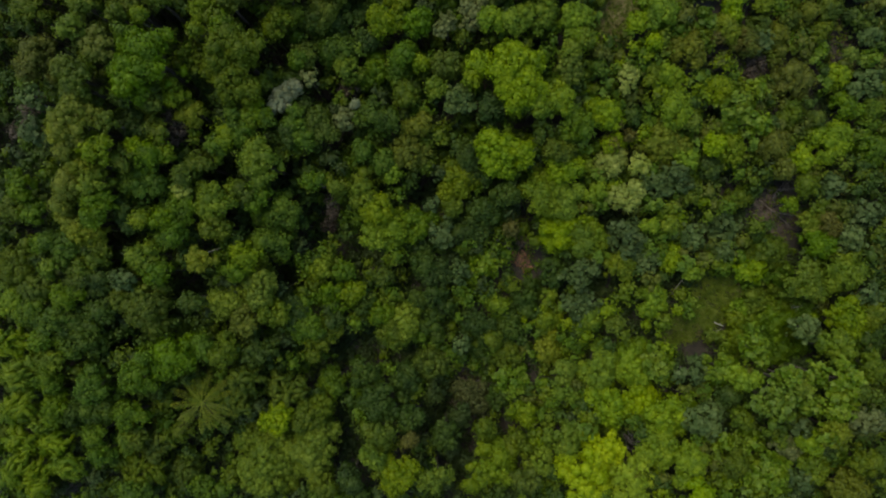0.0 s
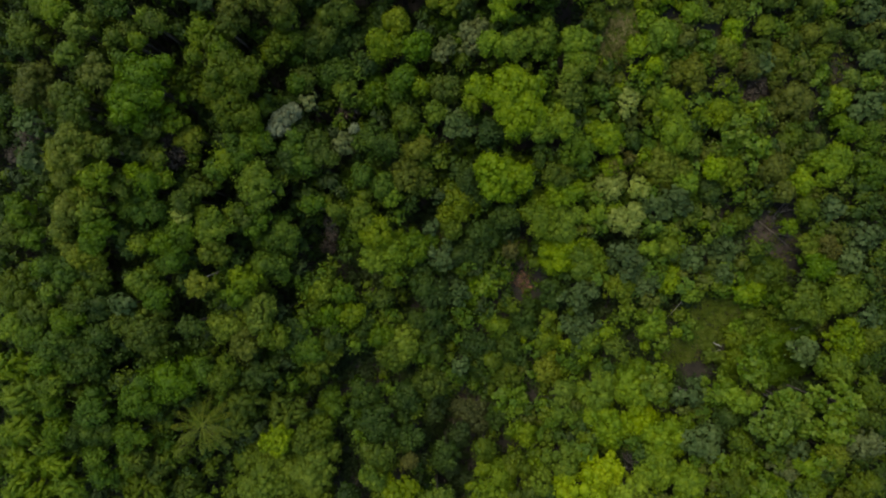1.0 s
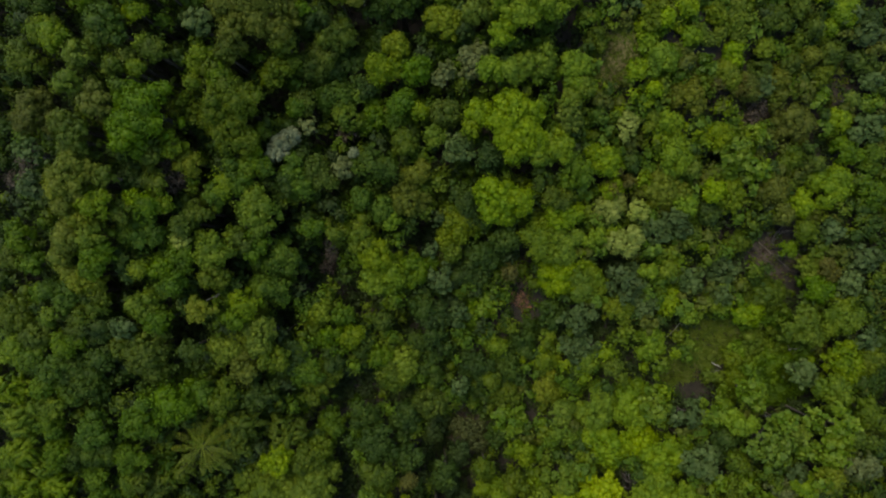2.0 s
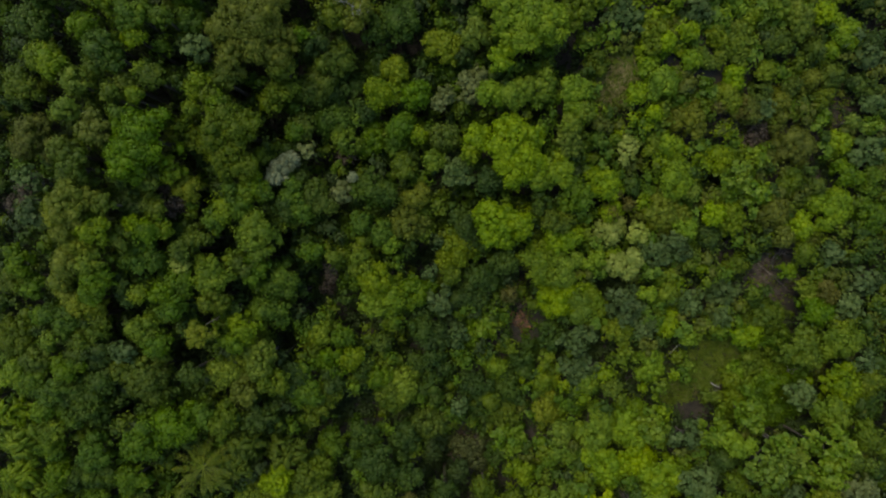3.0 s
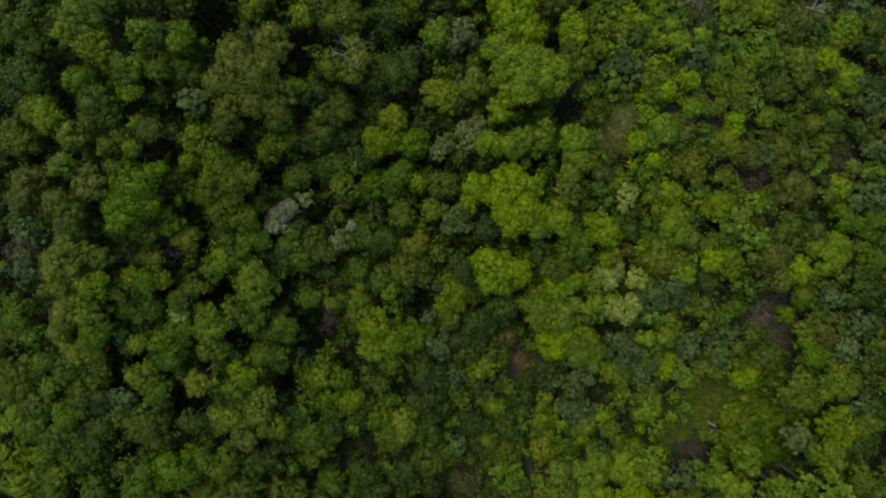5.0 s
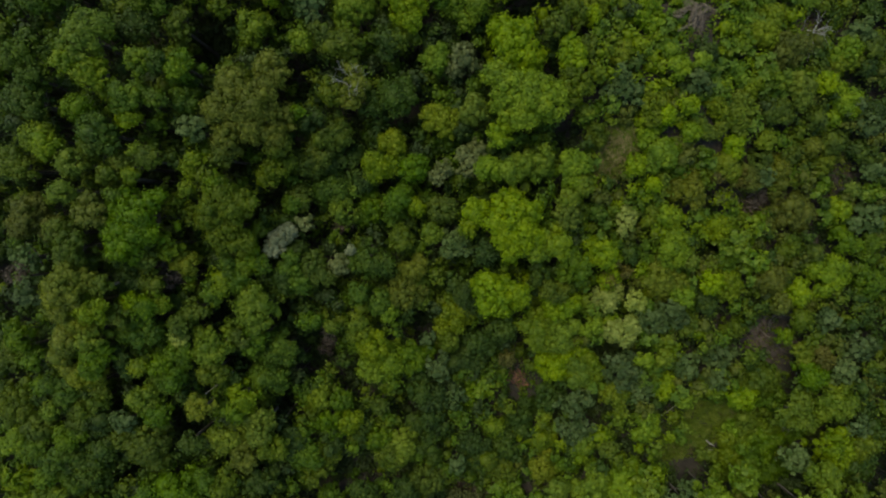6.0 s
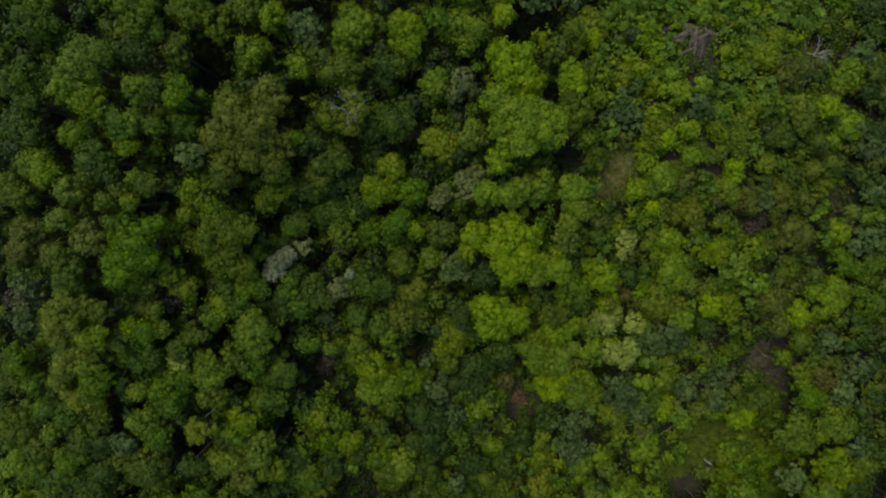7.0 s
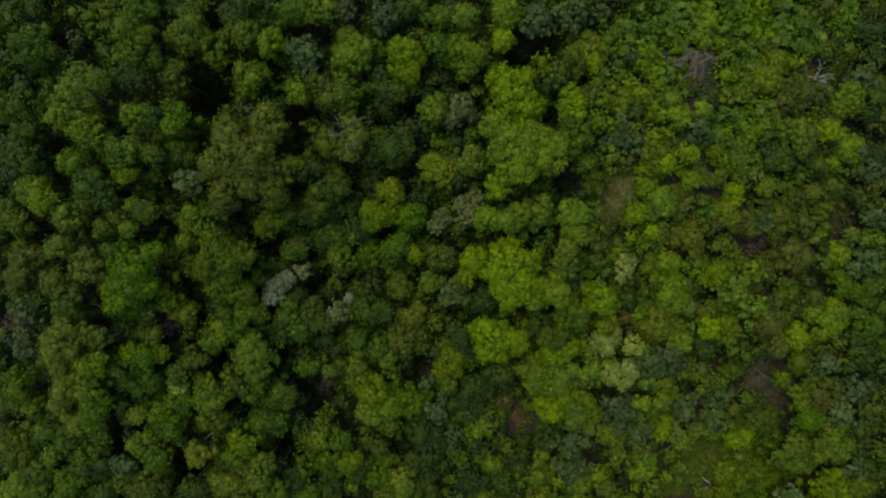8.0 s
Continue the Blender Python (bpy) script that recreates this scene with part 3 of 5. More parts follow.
tree(OLIVE, -25.90, 9.04, 12.3, 0.86)
tree(OLIVE, -5.44, -2.63, 4.7, 0.85)
tree(OLIVE, 5.15, -8.41, 2.2, 0.84)
tree(OLIVE, 33.37, 12.51, 5.1, 0.79)
tree(OLIVE, -26.28, 19.84, 12.5, 1.14)
tree(OLIVE, -17.35, 13.71, 10.5, 2.49)
tree(OLIVE, -17.21, 15.61, 11.9, 2.16)
tree(OLIVE, -5.44, -17.39, 3.7, 1.62)
tree(OLIVE, -0.76, -11.00, 1.7, 1.81)
tree(OLIVE, -18.31, 17.75, 11.4, 0.78)
tree(OLIVE, -24.70, 18.43, 11.8, 0.77)
tree(OLIVE, -22.48, 18.81, 11.9, 0.86)
tree(OLIVE, -25.43, 17.39, 12.3, 0.71)
tree(OLIVE, 37.74, -17.76, 6.5, 1.42)
tree(SCRUB, 32.82, -2.18, 5.5, 2.12)
tree(SCRUB, 34.03, -18.76, 5.5, 1.56)
tree(SCRUB, 28.64, -8.25, 2.2, 1.46)
tree(SCRUB, 29.93, -4.04, 2.6, 1.45)
tree(SCRUB, 28.49, -6.04, 2.3, 1.34)
tree(SCRUB, 32.18, -4.55, 2.5, 1.33)
tree(SCRUB, 33.48, -6.77, 2.2, 1.22)
tree(SCRUB, 28.01, -9.66, 1.8, 1.11)
tree(SCRUB, 31.50, -2.83, 2.5, 1.09)
tree(SCRUB, 26.50, -7.85, 1.9, 0.98)
tree(SCRUB, 1.15, 5.97, 6.1, 1.87)
tree(SCRUB, 24.66, 24.39, 7.3, 1.67)
tree(SCRUB, 17.02, 24.60, 8.7, 1.62)
tree(SCRUB, 16.29, -1.09, 4.6, 1.59)
tree(SCRUB, 13.97, 1.42, 4.9, 1.58)
tree(SCRUB, 25.60, 9.45, 5.9, 1.55)
tree(SCRUB, 22.52, 5.69, 5.1, 1.35)
tree(SCRUB, 21.11, 22.84, 7.9, 1.24)
tree(SCRUB, 25.83, 26.75, 7.3, 1.25)
tree(SCRUB, 23.31, 19.48, 6.7, 1.09)
tree(SCRUB, 17.89, 15.46, 7.0, 1.08)
tree(SCRUB, 22.40, 24.82, 7.8, 1.03)
tree(SCRUB, 16.11, -6.58, 3.7, 1.04)
tree(SCRUB, 23.28, 23.04, 7.2, 0.94)
tree(SCRUB, 21.55, 11.60, 6.6, 0.82)
tree(LIGHT, 36.34, -1.18, 5.3, 2.01)
tree(LIGHT, -22.34, 25.69, 13.4, 0.97)
tree(LIGHT, 36.56, -5.76, 5.4, 2.34)
tree(LIGHT, 5.10, -20.71, 3.2, 2.57)
tree(LIGHT, -3.62, -20.98, 4.0, 2.19)
tree(LIGHT, 8.71, 5.04, 5.9, 1.99)
tree(LIGHT, 35.46, -8.18, 6.0, 1.98)
tree(LIGHT, 1.23, 31.70, 10.0, 1.93)
tree(LIGHT, 11.95, -17.76, 3.0, 1.88)
tree(LIGHT, -19.05, 3.56, 8.9, 1.86)
tree(LIGHT, -15.36, 6.89, 9.2, 1.85)
tree(LIGHT, -25.41, -1.30, 8.2, 1.68)
tree(LIGHT, -28.02, 4.80, 10.9, 1.67)
tree(LIGHT, -0.20, -21.38, 3.8, 1.62)
tree(LIGHT, 12.68, 0.88, 4.8, 1.58)
tree(LIGHT, -5.59, 18.94, 8.7, 1.56)
tree(LIGHT, -7.29, 4.85, 6.1, 1.54)
tree(LIGHT, -26.86, 7.20, 12.0, 1.44)
tree(LIGHT, -5.85, 3.38, 6.2, 1.43)
tree(LIGHT, -5.98, -19.47, 3.9, 1.38)
tree(LIGHT, 8.35, -15.67, 1.6, 1.33)
tree(LIGHT, 10.33, -6.72, 2.0, 1.32)
tree(LIGHT, -8.34, 15.27, 7.2, 1.29)
tree(LIGHT, 7.66, 19.68, 9.3, 1.28)
tree(LIGHT, -22.04, 12.08, 10.5, 1.24)
tree(LIGHT, -18.43, 8.75, 8.7, 1.24)
tree(LIGHT, -10.57, 34.19, 10.8, 1.22)
tree(LIGHT, 5.29, -4.98, 2.2, 1.19)
tree(LIGHT, 11.89, -13.14, 2.5, 1.19)
tree(LIGHT, -27.90, -18.19, 5.1, 1.12)
tree(LIGHT, -32.75, -2.66, 8.3, 1.05)
tree(LIGHT, -8.06, -4.00, 4.5, 1.03)
tree(LIGHT, -33.27, -10.47, 7.1, 0.97)
tree(LIGHT, -11.38, 28.13, 10.7, 0.95)
tree(LIGHT, -1.00, 13.61, 7.9, 0.95)
tree(LIGHT, -28.48, 16.08, 12.6, 0.95)
tree(LIGHT, 13.80, -6.19, 3.5, 0.93)
tree(LIGHT, -23.18, 7.08, 9.3, 0.92)
tree(LIGHT, 10.26, -4.12, 1.9, 0.84)
tree(LIGHT, 2.03, 14.07, 8.8, 0.78)
tree(LIGHT, -9.06, 34.19, 10.7, 0.75)
tree(LIGHT, -2.24, 15.67, 7.9, 0.74)
tree(LIGHT, -24.95, 1.75, 9.0, 0.72)
tree(LIGHT, -19.77, 16.56, 11.5, 0.58)
tree(LIGHT, -24.88, 15.92, 12.7, 0.42)
tree(LIGHT, 23.75, 14.72, 6.4, 1.31)
tree(LIGHT, 27.71, 26.97, 7.8, 0.72)
tree(LIGHT, -16.87, -0.85, 8.0, 1.48)
tree(LIGHT, -26.40, 27.22, 13.7, 2.03)
tree(LIGHT, -15.29, 29.24, 10.2, 1.54)
tree(LIGHT, -25.87, 24.61, 13.2, 1.53)
tree(LIGHT, -13.34, 31.86, 10.7, 1.13)
tree(LIGHT, -28.05, 18.36, 12.4, 1.15)
tree(LIGHT, -29.87, 19.43, 12.4, 1.02)
tree(LIGHT, -19.31, 18.61, 11.6, 1.05)
tree(LIGHT, -31.22, 20.20, 12.0, 1.11)
tree(LIGHT, -27.58, 25.58, 13.4, 1.12)
tree(LIGHT, -23.82, 17.46, 12.0, 0.64)
tree(LIGHT, -23.69, 21.73, 12.6, 0.83)
tree(LIGHT, -23.37, 19.42, 12.1, 0.51)
tree(KHAKI, 34.39, -14.85, 7.4, 1.39)
tree(KHAKI, -28.18, 9.10, 13.1, 1.77)
tree(KHAKI, -29.29, 8.54, 12.6, 1.60)
tree(KHAKI, -21.07, 10.74, 9.2, 1.33)
tree(KHAKI, -28.76, 7.29, 12.3, 1.33)
tree(KHAKI, -29.89, 4.42, 10.9, 1.23)
tree(KHAKI, -28.43, 5.93, 11.4, 1.17)
tree(KHAKI, -31.02, 2.92, 9.8, 0.91)
tree(KHAKI, -29.89, 0.95, 8.7, 1.66)
tree(KHAKI, -31.24, 1.60, 8.9, 1.03)
tree(KHAKI, -19.96, -1.46, 9.4, 1.22)
tree(KHAKI, 10.26, -9.40, 2.2, 1.49)
tree(KHAKI, 19.55, 10.04, 6.1, 2.09)
tree(PALE, -3.34, -6.94, 3.1, 1.99)
tree(PALE, -15.88, -20.51, 2.6, 4.50)
tree(PALE, -11.81, -18.87, 3.7, 2.78)
tree(PALE, -15.63, -3.83, 7.4, 1.77)
tree(PALE, 10.22, 15.51, 8.4, 1.32)
tree(PALE, -18.59, -5.04, 7.1, 1.51)
tree(PALE, 9.80, -19.90, 3.2, 1.40)
tree(PALE, 11.94, -11.41, 2.6, 1.30)
tree(PALE, 2.25, 23.35, 10.2, 1.22)
tree(PALE, 25.13, 25.46, 7.0, 1.15)
tree(PALE, -10.93, -2.02, 4.5, 1.14)
tree(PALE, 31.51, -11.34, 6.5, 0.98)
tree(PALE, 11.28, 17.72, 8.9, 0.88)
tree(PALE, 10.16, 16.72, 9.0, 0.88)
tree(PALE, 20.26, 2.78, 5.1, 0.79)
tree(PALE, 36.00, 18.32, 5.3, 0.73)
tree(PALE, 22.20, 22.56, 6.9, 0.69)
tree(PALE, -9.61, 5.18, 6.6, 0.60)
tree(DEEP, -31.49, -7.12, 7.5, 1.92)
tree(DEEP, -30.60, -8.24, 7.4, 1.82)
tree(DEEP, -30.44, -14.86, 5.8, 1.77)
tree(DEEP, -32.04, -9.10, 7.2, 1.34)
tree(DEEP, -29.40, -6.07, 7.6, 1.33)
tree(DEEP, -4.05, 24.43, 9.9, 1.92)
tree(DEEP, -19.84, 23.16, 11.7, 1.31)
tree(DEEP, -30.37, 30.70, 12.7, 1.89)
tree(DEEP, -31.37, 26.25, 12.7, 1.73)
tree(DEEP, -31.35, 23.02, 12.3, 1.57)
tree(DEEP, -31.89, 33.21, 11.9, 1.10)
tree(DEEP, -30.92, 24.41, 12.5, 0.92)
tree(DEEP, -21.81, 30.34, 11.5, 0.84)
tree(DEEP, -21.30, 23.01, 12.7, 0.82)
tree(DEEP, -6.07, 11.40, 8.3, 1.76)
tree(DEEP, -25.65, 20.64, 13.0, 1.37)
tree(YELLOW_GREEN, 34.93, 10.64, 5.1, 2.25)
tree(YELLOW_GREEN, 32.06, 8.87, 5.1, 1.35)
tree(YELLOW_GREEN, -36.68, -5.68, 7.6, 1.49)
tree(YELLOW_GREEN, -24.90, 7.53, 10.3, 0.90)
tree(YELLOW_GREEN, -4.68, 6.63, 6.4, 0.99)
tree(YELLOW_GREEN, 3.50, 19.07, 9.3, 1.13)
tree(YELLOW_GREEN, 5.26, 14.68, 9.8, 3.13)
tree(YELLOW_GREEN, 6.17, 24.22, 11.6, 3.10)
tree(YELLOW_GREEN, 5.35, 28.13, 10.1, 3.00)
tree(YELLOW_GREEN, 18.04, -10.51, 2.9, 2.59)
tree(YELLOW_GREEN, 21.74, -14.93, 3.8, 2.31)
tree(YELLOW_GREEN, 19.25, -13.75, 2.6, 2.25)
tree(YELLOW_GREEN, 16.30, -14.36, 2.6, 2.25)
tree(YELLOW_GREEN, 14.93, -10.81, 2.9, 2.24)
tree(YELLOW_GREEN, 20.66, -17.96, 3.7, 2.20)
tree(YELLOW_GREEN, 10.81, 1.76, 4.8, 2.15)
tree(YELLOW_GREEN, 4.54, 8.61, 7.5, 2.13)
tree(YELLOW_GREEN, -4.84, 1.87, 5.2, 2.13)
tree(YELLOW_GREEN, 23.35, -19.18, 4.3, 1.94)
tree(YELLOW_GREEN, 10.87, 5.11, 5.6, 1.89)
tree(YELLOW_GREEN, 34.21, 25.69, 6.5, 1.80)
tree(YELLOW_GREEN, 7.65, 12.66, 8.4, 1.78)
tree(YELLOW_GREEN, 19.66, -4.31, 3.5, 1.75)
tree(YELLOW_GREEN, 19.89, 12.80, 6.9, 1.73)
tree(YELLOW_GREEN, -14.71, -15.94, 4.4, 1.71)
tree(YELLOW_GREEN, 9.55, 13.01, 8.3, 1.68)
tree(YELLOW_GREEN, 10.57, 7.28, 6.2, 1.65)
tree(YELLOW_GREEN, 13.73, 12.17, 6.8, 1.62)
tree(YELLOW_GREEN, 17.86, 20.52, 8.3, 1.44)
tree(YELLOW_GREEN, -6.20, 1.16, 5.3, 1.46)
tree(YELLOW_GREEN, 33.60, 29.85, 6.7, 1.41)
tree(YELLOW_GREEN, 24.12, -21.49, 4.4, 1.37)
tree(YELLOW_GREEN, 9.94, 28.04, 9.8, 1.37)
tree(YELLOW_GREEN, 4.30, 34.91, 9.8, 1.34)
tree(YELLOW_GREEN, 27.02, -10.86, 5.9, 1.33)
tree(YELLOW_GREEN, 6.61, 8.33, 7.4, 1.28)
tree(YELLOW_GREEN, 10.51, 19.38, 9.2, 1.53)
tree(YELLOW_GREEN, 5.44, 19.02, 9.4, 1.23)
tree(YELLOW_GREEN, 33.06, -16.15, 6.0, 1.21)
tree(YELLOW_GREEN, 4.14, 21.51, 10.4, 1.17)
tree(YELLOW_GREEN, 21.02, -0.46, 4.1, 1.15)
tree(YELLOW_GREEN, 13.71, 5.41, 5.6, 1.11)
tree(YELLOW_GREEN, 15.06, 9.93, 5.7, 1.11)
tree(YELLOW_GREEN, 21.44, 8.43, 6.1, 1.10)
tree(YELLOW_GREEN, 19.17, 15.60, 7.0, 1.08)
tree(YELLOW_GREEN, 24.46, 21.44, 7.0, 1.05)
tree(YELLOW_GREEN, 18.63, 27.45, 9.0, 0.99)
tree(YELLOW_GREEN, 35.27, 16.54, 5.1, 1.01)
tree(YELLOW_GREEN, 23.60, 9.76, 6.1, 0.99)
tree(YELLOW_GREEN, 31.81, 26.98, 7.3, 0.93)
tree(YELLOW_GREEN, 16.06, 19.75, 7.7, 0.90)
tree(YELLOW_GREEN, 4.22, 32.72, 9.9, 0.87)
tree(YELLOW_GREEN, 1.13, 34.38, 10.0, 0.86)
tree(YELLOW_GREEN, 20.53, 27.95, 8.7, 0.80)
tree(YELLOW_GREEN, 10.12, 28.15, 9.7, 0.83)
tree(YELLOW_GREEN, 22.84, -1.55, 4.0, 0.81)
tree(YELLOW_GREEN, 20.26, 22.52, 8.1, 0.76)
tree(YELLOW_GREEN, 19.76, 24.57, 8.5, 0.76)
tree(YELLOW_GREEN, 18.05, 23.62, 8.4, 0.76)
tree(YELLOW_GREEN, 18.45, 2.52, 5.3, 0.78)
tree(YELLOW_GREEN, 11.39, 31.37, 9.0, 0.74)
tree(YELLOW_GREEN, 17.54, 18.07, 7.6, 0.63)
tree(YELLOW_GREEN, 17.94, 28.74, 8.7, 0.46)
tree(YELLOW_GREEN, 10.77, 17.90, 8.5, 1.03)
tree(YELLOW_GREEN, 21.13, 34.84, 8.1, 1.09)
tree(YELLOW_GREEN, 20.29, 33.72, 8.4, 0.90)
tree(SMOOTH_LIME, -7.34, 31.30, 10.6, 1.95)
tree(SMOOTH_LIME, -3.17, 31.11, 10.8, 1.75)
tree(SMOOTH_LIME, -0.95, 27.49, 9.6, 1.32)
tree(SMOOTH_LIME, -15.81, 11.06, 8.5, 1.04)
tree(SMOOTH_LIME, -20.15, 25.23, 12.7, 0.68)
tree(SMOOTH_LIME, -16.36, 10.64, 8.7, 1.14)
tree(VIVID, -20.01, 25.66, 11.8, 1.49)
tree(VIVID, -23.45, 14.17, 12.8, 2.92)
tree(VIVID, -23.19, -9.92, 7.2, 2.26)
tree(VIVID, -27.86, 2.76, 10.3, 1.75)
tree(VIVID, 34.24, 1.41, 4.9, 1.58)
tree(VIVID, -3.73, 16.54, 7.7, 1.49)
tree(VIVID, -21.56, 3.02, 8.9, 1.45)
tree(VIVID, -20.13, -9.20, 7.1, 1.34)
tree(VIVID, -22.51, 0.79, 8.9, 1.29)
tree(VIVID, -23.28, 1.80, 9.0, 1.24)
tree(VIVID, -2.53, 18.96, 8.7, 1.14)
tree(VIVID, -11.62, 22.84, 10.7, 0.53)
tree(GREEN, -26.34, -11.43, 7.2, 1.83)
tree(GREEN, -15.40, 0.66, 6.3, 2.08)
tree(GREEN, -9.53, 17.10, 7.3, 2.03)
tree(GREEN, -24.86, 5.22, 9.5, 1.94)
tree(GREEN, -12.26, -6.98, 5.2, 1.91)
tree(GREEN, 32.01, -6.27, 2.4, 1.90)
tree(GREEN, -21.68, -23.79, 1.9, 1.80)
tree(GREEN, -12.62, 10.00, 8.1, 1.79)
tree(GREEN, -10.06, -13.04, 2.7, 1.77)
tree(GREEN, -13.94, 3.12, 7.1, 1.72)
tree(GREEN, -10.22, -4.46, 4.2, 1.72)
tree(GREEN, 11.65, 11.24, 7.4, 1.71)
tree(GREEN, -2.39, 2.42, 5.4, 1.68)
tree(GREEN, -6.27, 15.70, 6.5, 1.64)
tree(GREEN, -30.25, -12.56, 6.9, 1.62)
tree(GREEN, 38.37, 12.94, 5.2, 1.57)
tree(GREEN, 32.41, -8.97, 2.2, 1.55)
tree(GREEN, -27.50, -15.70, 6.0, 1.54)
tree(GREEN, -33.89, -14.81, 6.2, 1.54)
tree(GREEN, -5.84, -5.98, 3.5, 1.51)
tree(GREEN, -27.96, -22.88, 4.1, 1.49)
tree(GREEN, -34.53, -6.17, 7.8, 1.48)
tree(GREEN, 31.91, -1.82, 2.8, 1.47)
tree(GREEN, -31.61, -4.63, 8.3, 1.47)
tree(GREEN, -31.87, -0.74, 8.4, 1.46)
tree(GREEN, 38.42, 10.04, 5.2, 1.46)
tree(GREEN, -23.59, 23.16, 12.9, 1.46)
tree(GREEN, -34.51, -12.20, 6.7, 1.41)
tree(GREEN, -33.66, -8.58, 7.6, 1.38)
tree(GREEN, -18.93, 8.03, 8.7, 1.35)
tree(GREEN, 36.09, 13.63, 5.2, 1.35)
tree(GREEN, -0.60, 34.47, 10.1, 1.34)
tree(GREEN, -33.21, -7.08, 7.9, 1.32)
tree(GREEN, -34.67, 4.46, 9.7, 1.32)
tree(GREEN, -24.10, -2.54, 8.2, 1.31)
tree(GREEN, -4.21, 14.91, 7.1, 1.29)
tree(GREEN, -23.01, 33.64, 11.7, 1.29)
tree(GREEN, -15.83, 4.16, 8.3, 1.26)
tree(GREEN, -27.34, 22.32, 12.8, 1.19)
tree(GREEN, -5.15, 7.61, 7.0, 1.19)
tree(GREEN, -33.81, 2.24, 8.9, 1.14)
tree(GREEN, -17.62, 10.40, 9.0, 1.13)
tree(GREEN, -11.62, 34.15, 10.8, 1.13)
tree(GREEN, -30.15, -19.10, 5.5, 1.12)
tree(GREEN, -10.97, 5.58, 7.3, 1.07)
tree(GREEN, -7.11, 8.40, 7.7, 1.06)
tree(GREEN, -16.96, 9.18, 8.9, 1.03)
tree(GREEN, -9.10, -2.22, 4.6, 1.02)
tree(GREEN, -30.54, -17.32, 5.7, 1.00)
tree(GREEN, -0.88, 32.08, 10.3, 0.96)
tree(GREEN, -17.78, 17.04, 11.6, 0.95)
tree(GREEN, -12.63, 15.80, 8.2, 0.94)
tree(GREEN, -24.24, 7.09, 9.9, 0.91)
tree(GREEN, 31.38, 4.83, 4.4, 0.86)
tree(GREEN, -33.04, -0.07, 8.4, 0.84)
tree(GREEN, 12.96, 15.64, 7.5, 0.80)
tree(GREEN, -34.08, -0.32, 8.0, 0.79)
tree(GREEN, -14.94, 10.41, 8.4, 0.78)
tree(GREEN, -22.51, 0.42, 8.9, 0.78)
tree(GREEN, -17.54, -2.39, 7.9, 1.06)
tree(OLIVE_TUFTS, -27.71, -21.17, 4.0, 2.19)
tree(OLIVE_TUFTS, -24.73, -21.80, 1.9, 2.04)
tree(OLIVE_TUFTS, -25.96, -18.52, 3.7, 1.62)
tree(OLIVE_TUFTS, -14.41, -13.28, 4.3, 1.94)
tree(OLIVE_TUFTS, -17.59, -12.11, 5.5, 1.78)
tree(OLIVE_TUFTS, -27.34, -17.76, 4.9, 1.23)
tree(OLIVE_TUFTS, -24.99, -17.97, 3.6, 1.37)
tree(OLIVE_TUFTS, -18.46, -15.20, 4.2, 1.14)
tree(FEATHERY, -36.05, -21.56, 5.6, 1.89)
tree(FEATHERY, -37.25, -17.98, 5.7, 1.83)
tree(FEATHERY, -34.77, -18.17, 5.3, 1.79)
tree(FEATHERY, -37.00, -14.65, 6.7, 1.79)
tree(FEATHERY, -36.81, -11.69, 6.8, 1.79)
tree(FEATHERY, -37.44, -20.61, 5.7, 1.67)
tree(FEATHERY, -36.91, -9.13, 7.2, 1.61)
tree(FEATHERY, -33.58, -20.10, 5.4, 1.56)
tree(FEATHERY, -35.31, -16.23, 5.8, 1.33)
tree(FEATHERY, -34.98, -10.55, 7.0, 1.08)
tree(SMOOTH_OLIVE, 33.67, 29.10, 6.6, 1.36)
tree(SMOOTH_OLIVE, 11.38, 32.37, 9.0, 1.79)
tree(SMOOTH_OLIVE, 33.76, 3.34, 4.5, 1.34)
tree(SMOOTH_OLIVE, 26.39, 31.18, 7.7, 2.03)
tree(SMOOTH_OLIVE, -0.21, 22.77, 9.6, 1.63)
tree(SMOOTH_OLIVE, 29.40, 26.41, 7.9, 1.54)
tree(SMOOTH_OLIVE, 23.88, 20.00, 7.1, 1.38)
tree(SMOOTH_OLIVE, 13.95, 28.74, 8.9, 1.25)
tree(SMOOTH_OLIVE, 27.51, 22.24, 6.5, 0.85)
tree(SMOOTH_OLIVE, -4.37, 21.16, 8.8, 1.26)
tree(BUSH, 17.05, 34.94, 8.3, 2.00)
tree(BUSH, 25.50, 36.11, 6.9, 1.86)
tree(BUSH, 16.17, 31.69, 8.7, 1.69)
tree(BUSH, 29.95, 35.89, 6.5, 1.76)
tree(BUSH, 33.08, 36.85, 6.6, 1.76)
tree(BUSH, 18.57, 20.84, 7.7, 1.59)
tree(BUSH, 14.46, 34.07, 7.9, 1.52)
tree(BUSH, 28.55, -1.37, 4.0, 1.41)
tree(BUSH, 16.99, 22.33, 7.8, 1.24)
tree(BUSH, 23.80, 31.61, 7.2, 1.24)
tree(BUSH, 23.02, 35.94, 7.0, 1.23)
tree(BUSH, 20.49, 36.18, 7.3, 1.22)
tree(BUSH, 24.03, 27.72, 7.0, 1.15)
tree(BUSH, 25.14, 21.42, 5.8, 1.08)
tree(BUSH, 30.94, -7.19, 2.0, 1.47)
tree(BUSH, 34.50, -8.63, 1.8, 1.35)
tree(BUSH, 34.62, -4.87, 2.2, 1.34)
tree(BUSH, 30.79, -9.05, 1.8, 1.23)
tree(BUSH, 31.48, -5.89, 2.1, 1.22)
tree(BUSH, 29.47, -6.66, 2.0, 1.10)
tree(BUSH, 28.51, -5.01, 2.1, 1.04)
tree(BUSH, 29.28, -2.39, 2.4, 0.97)
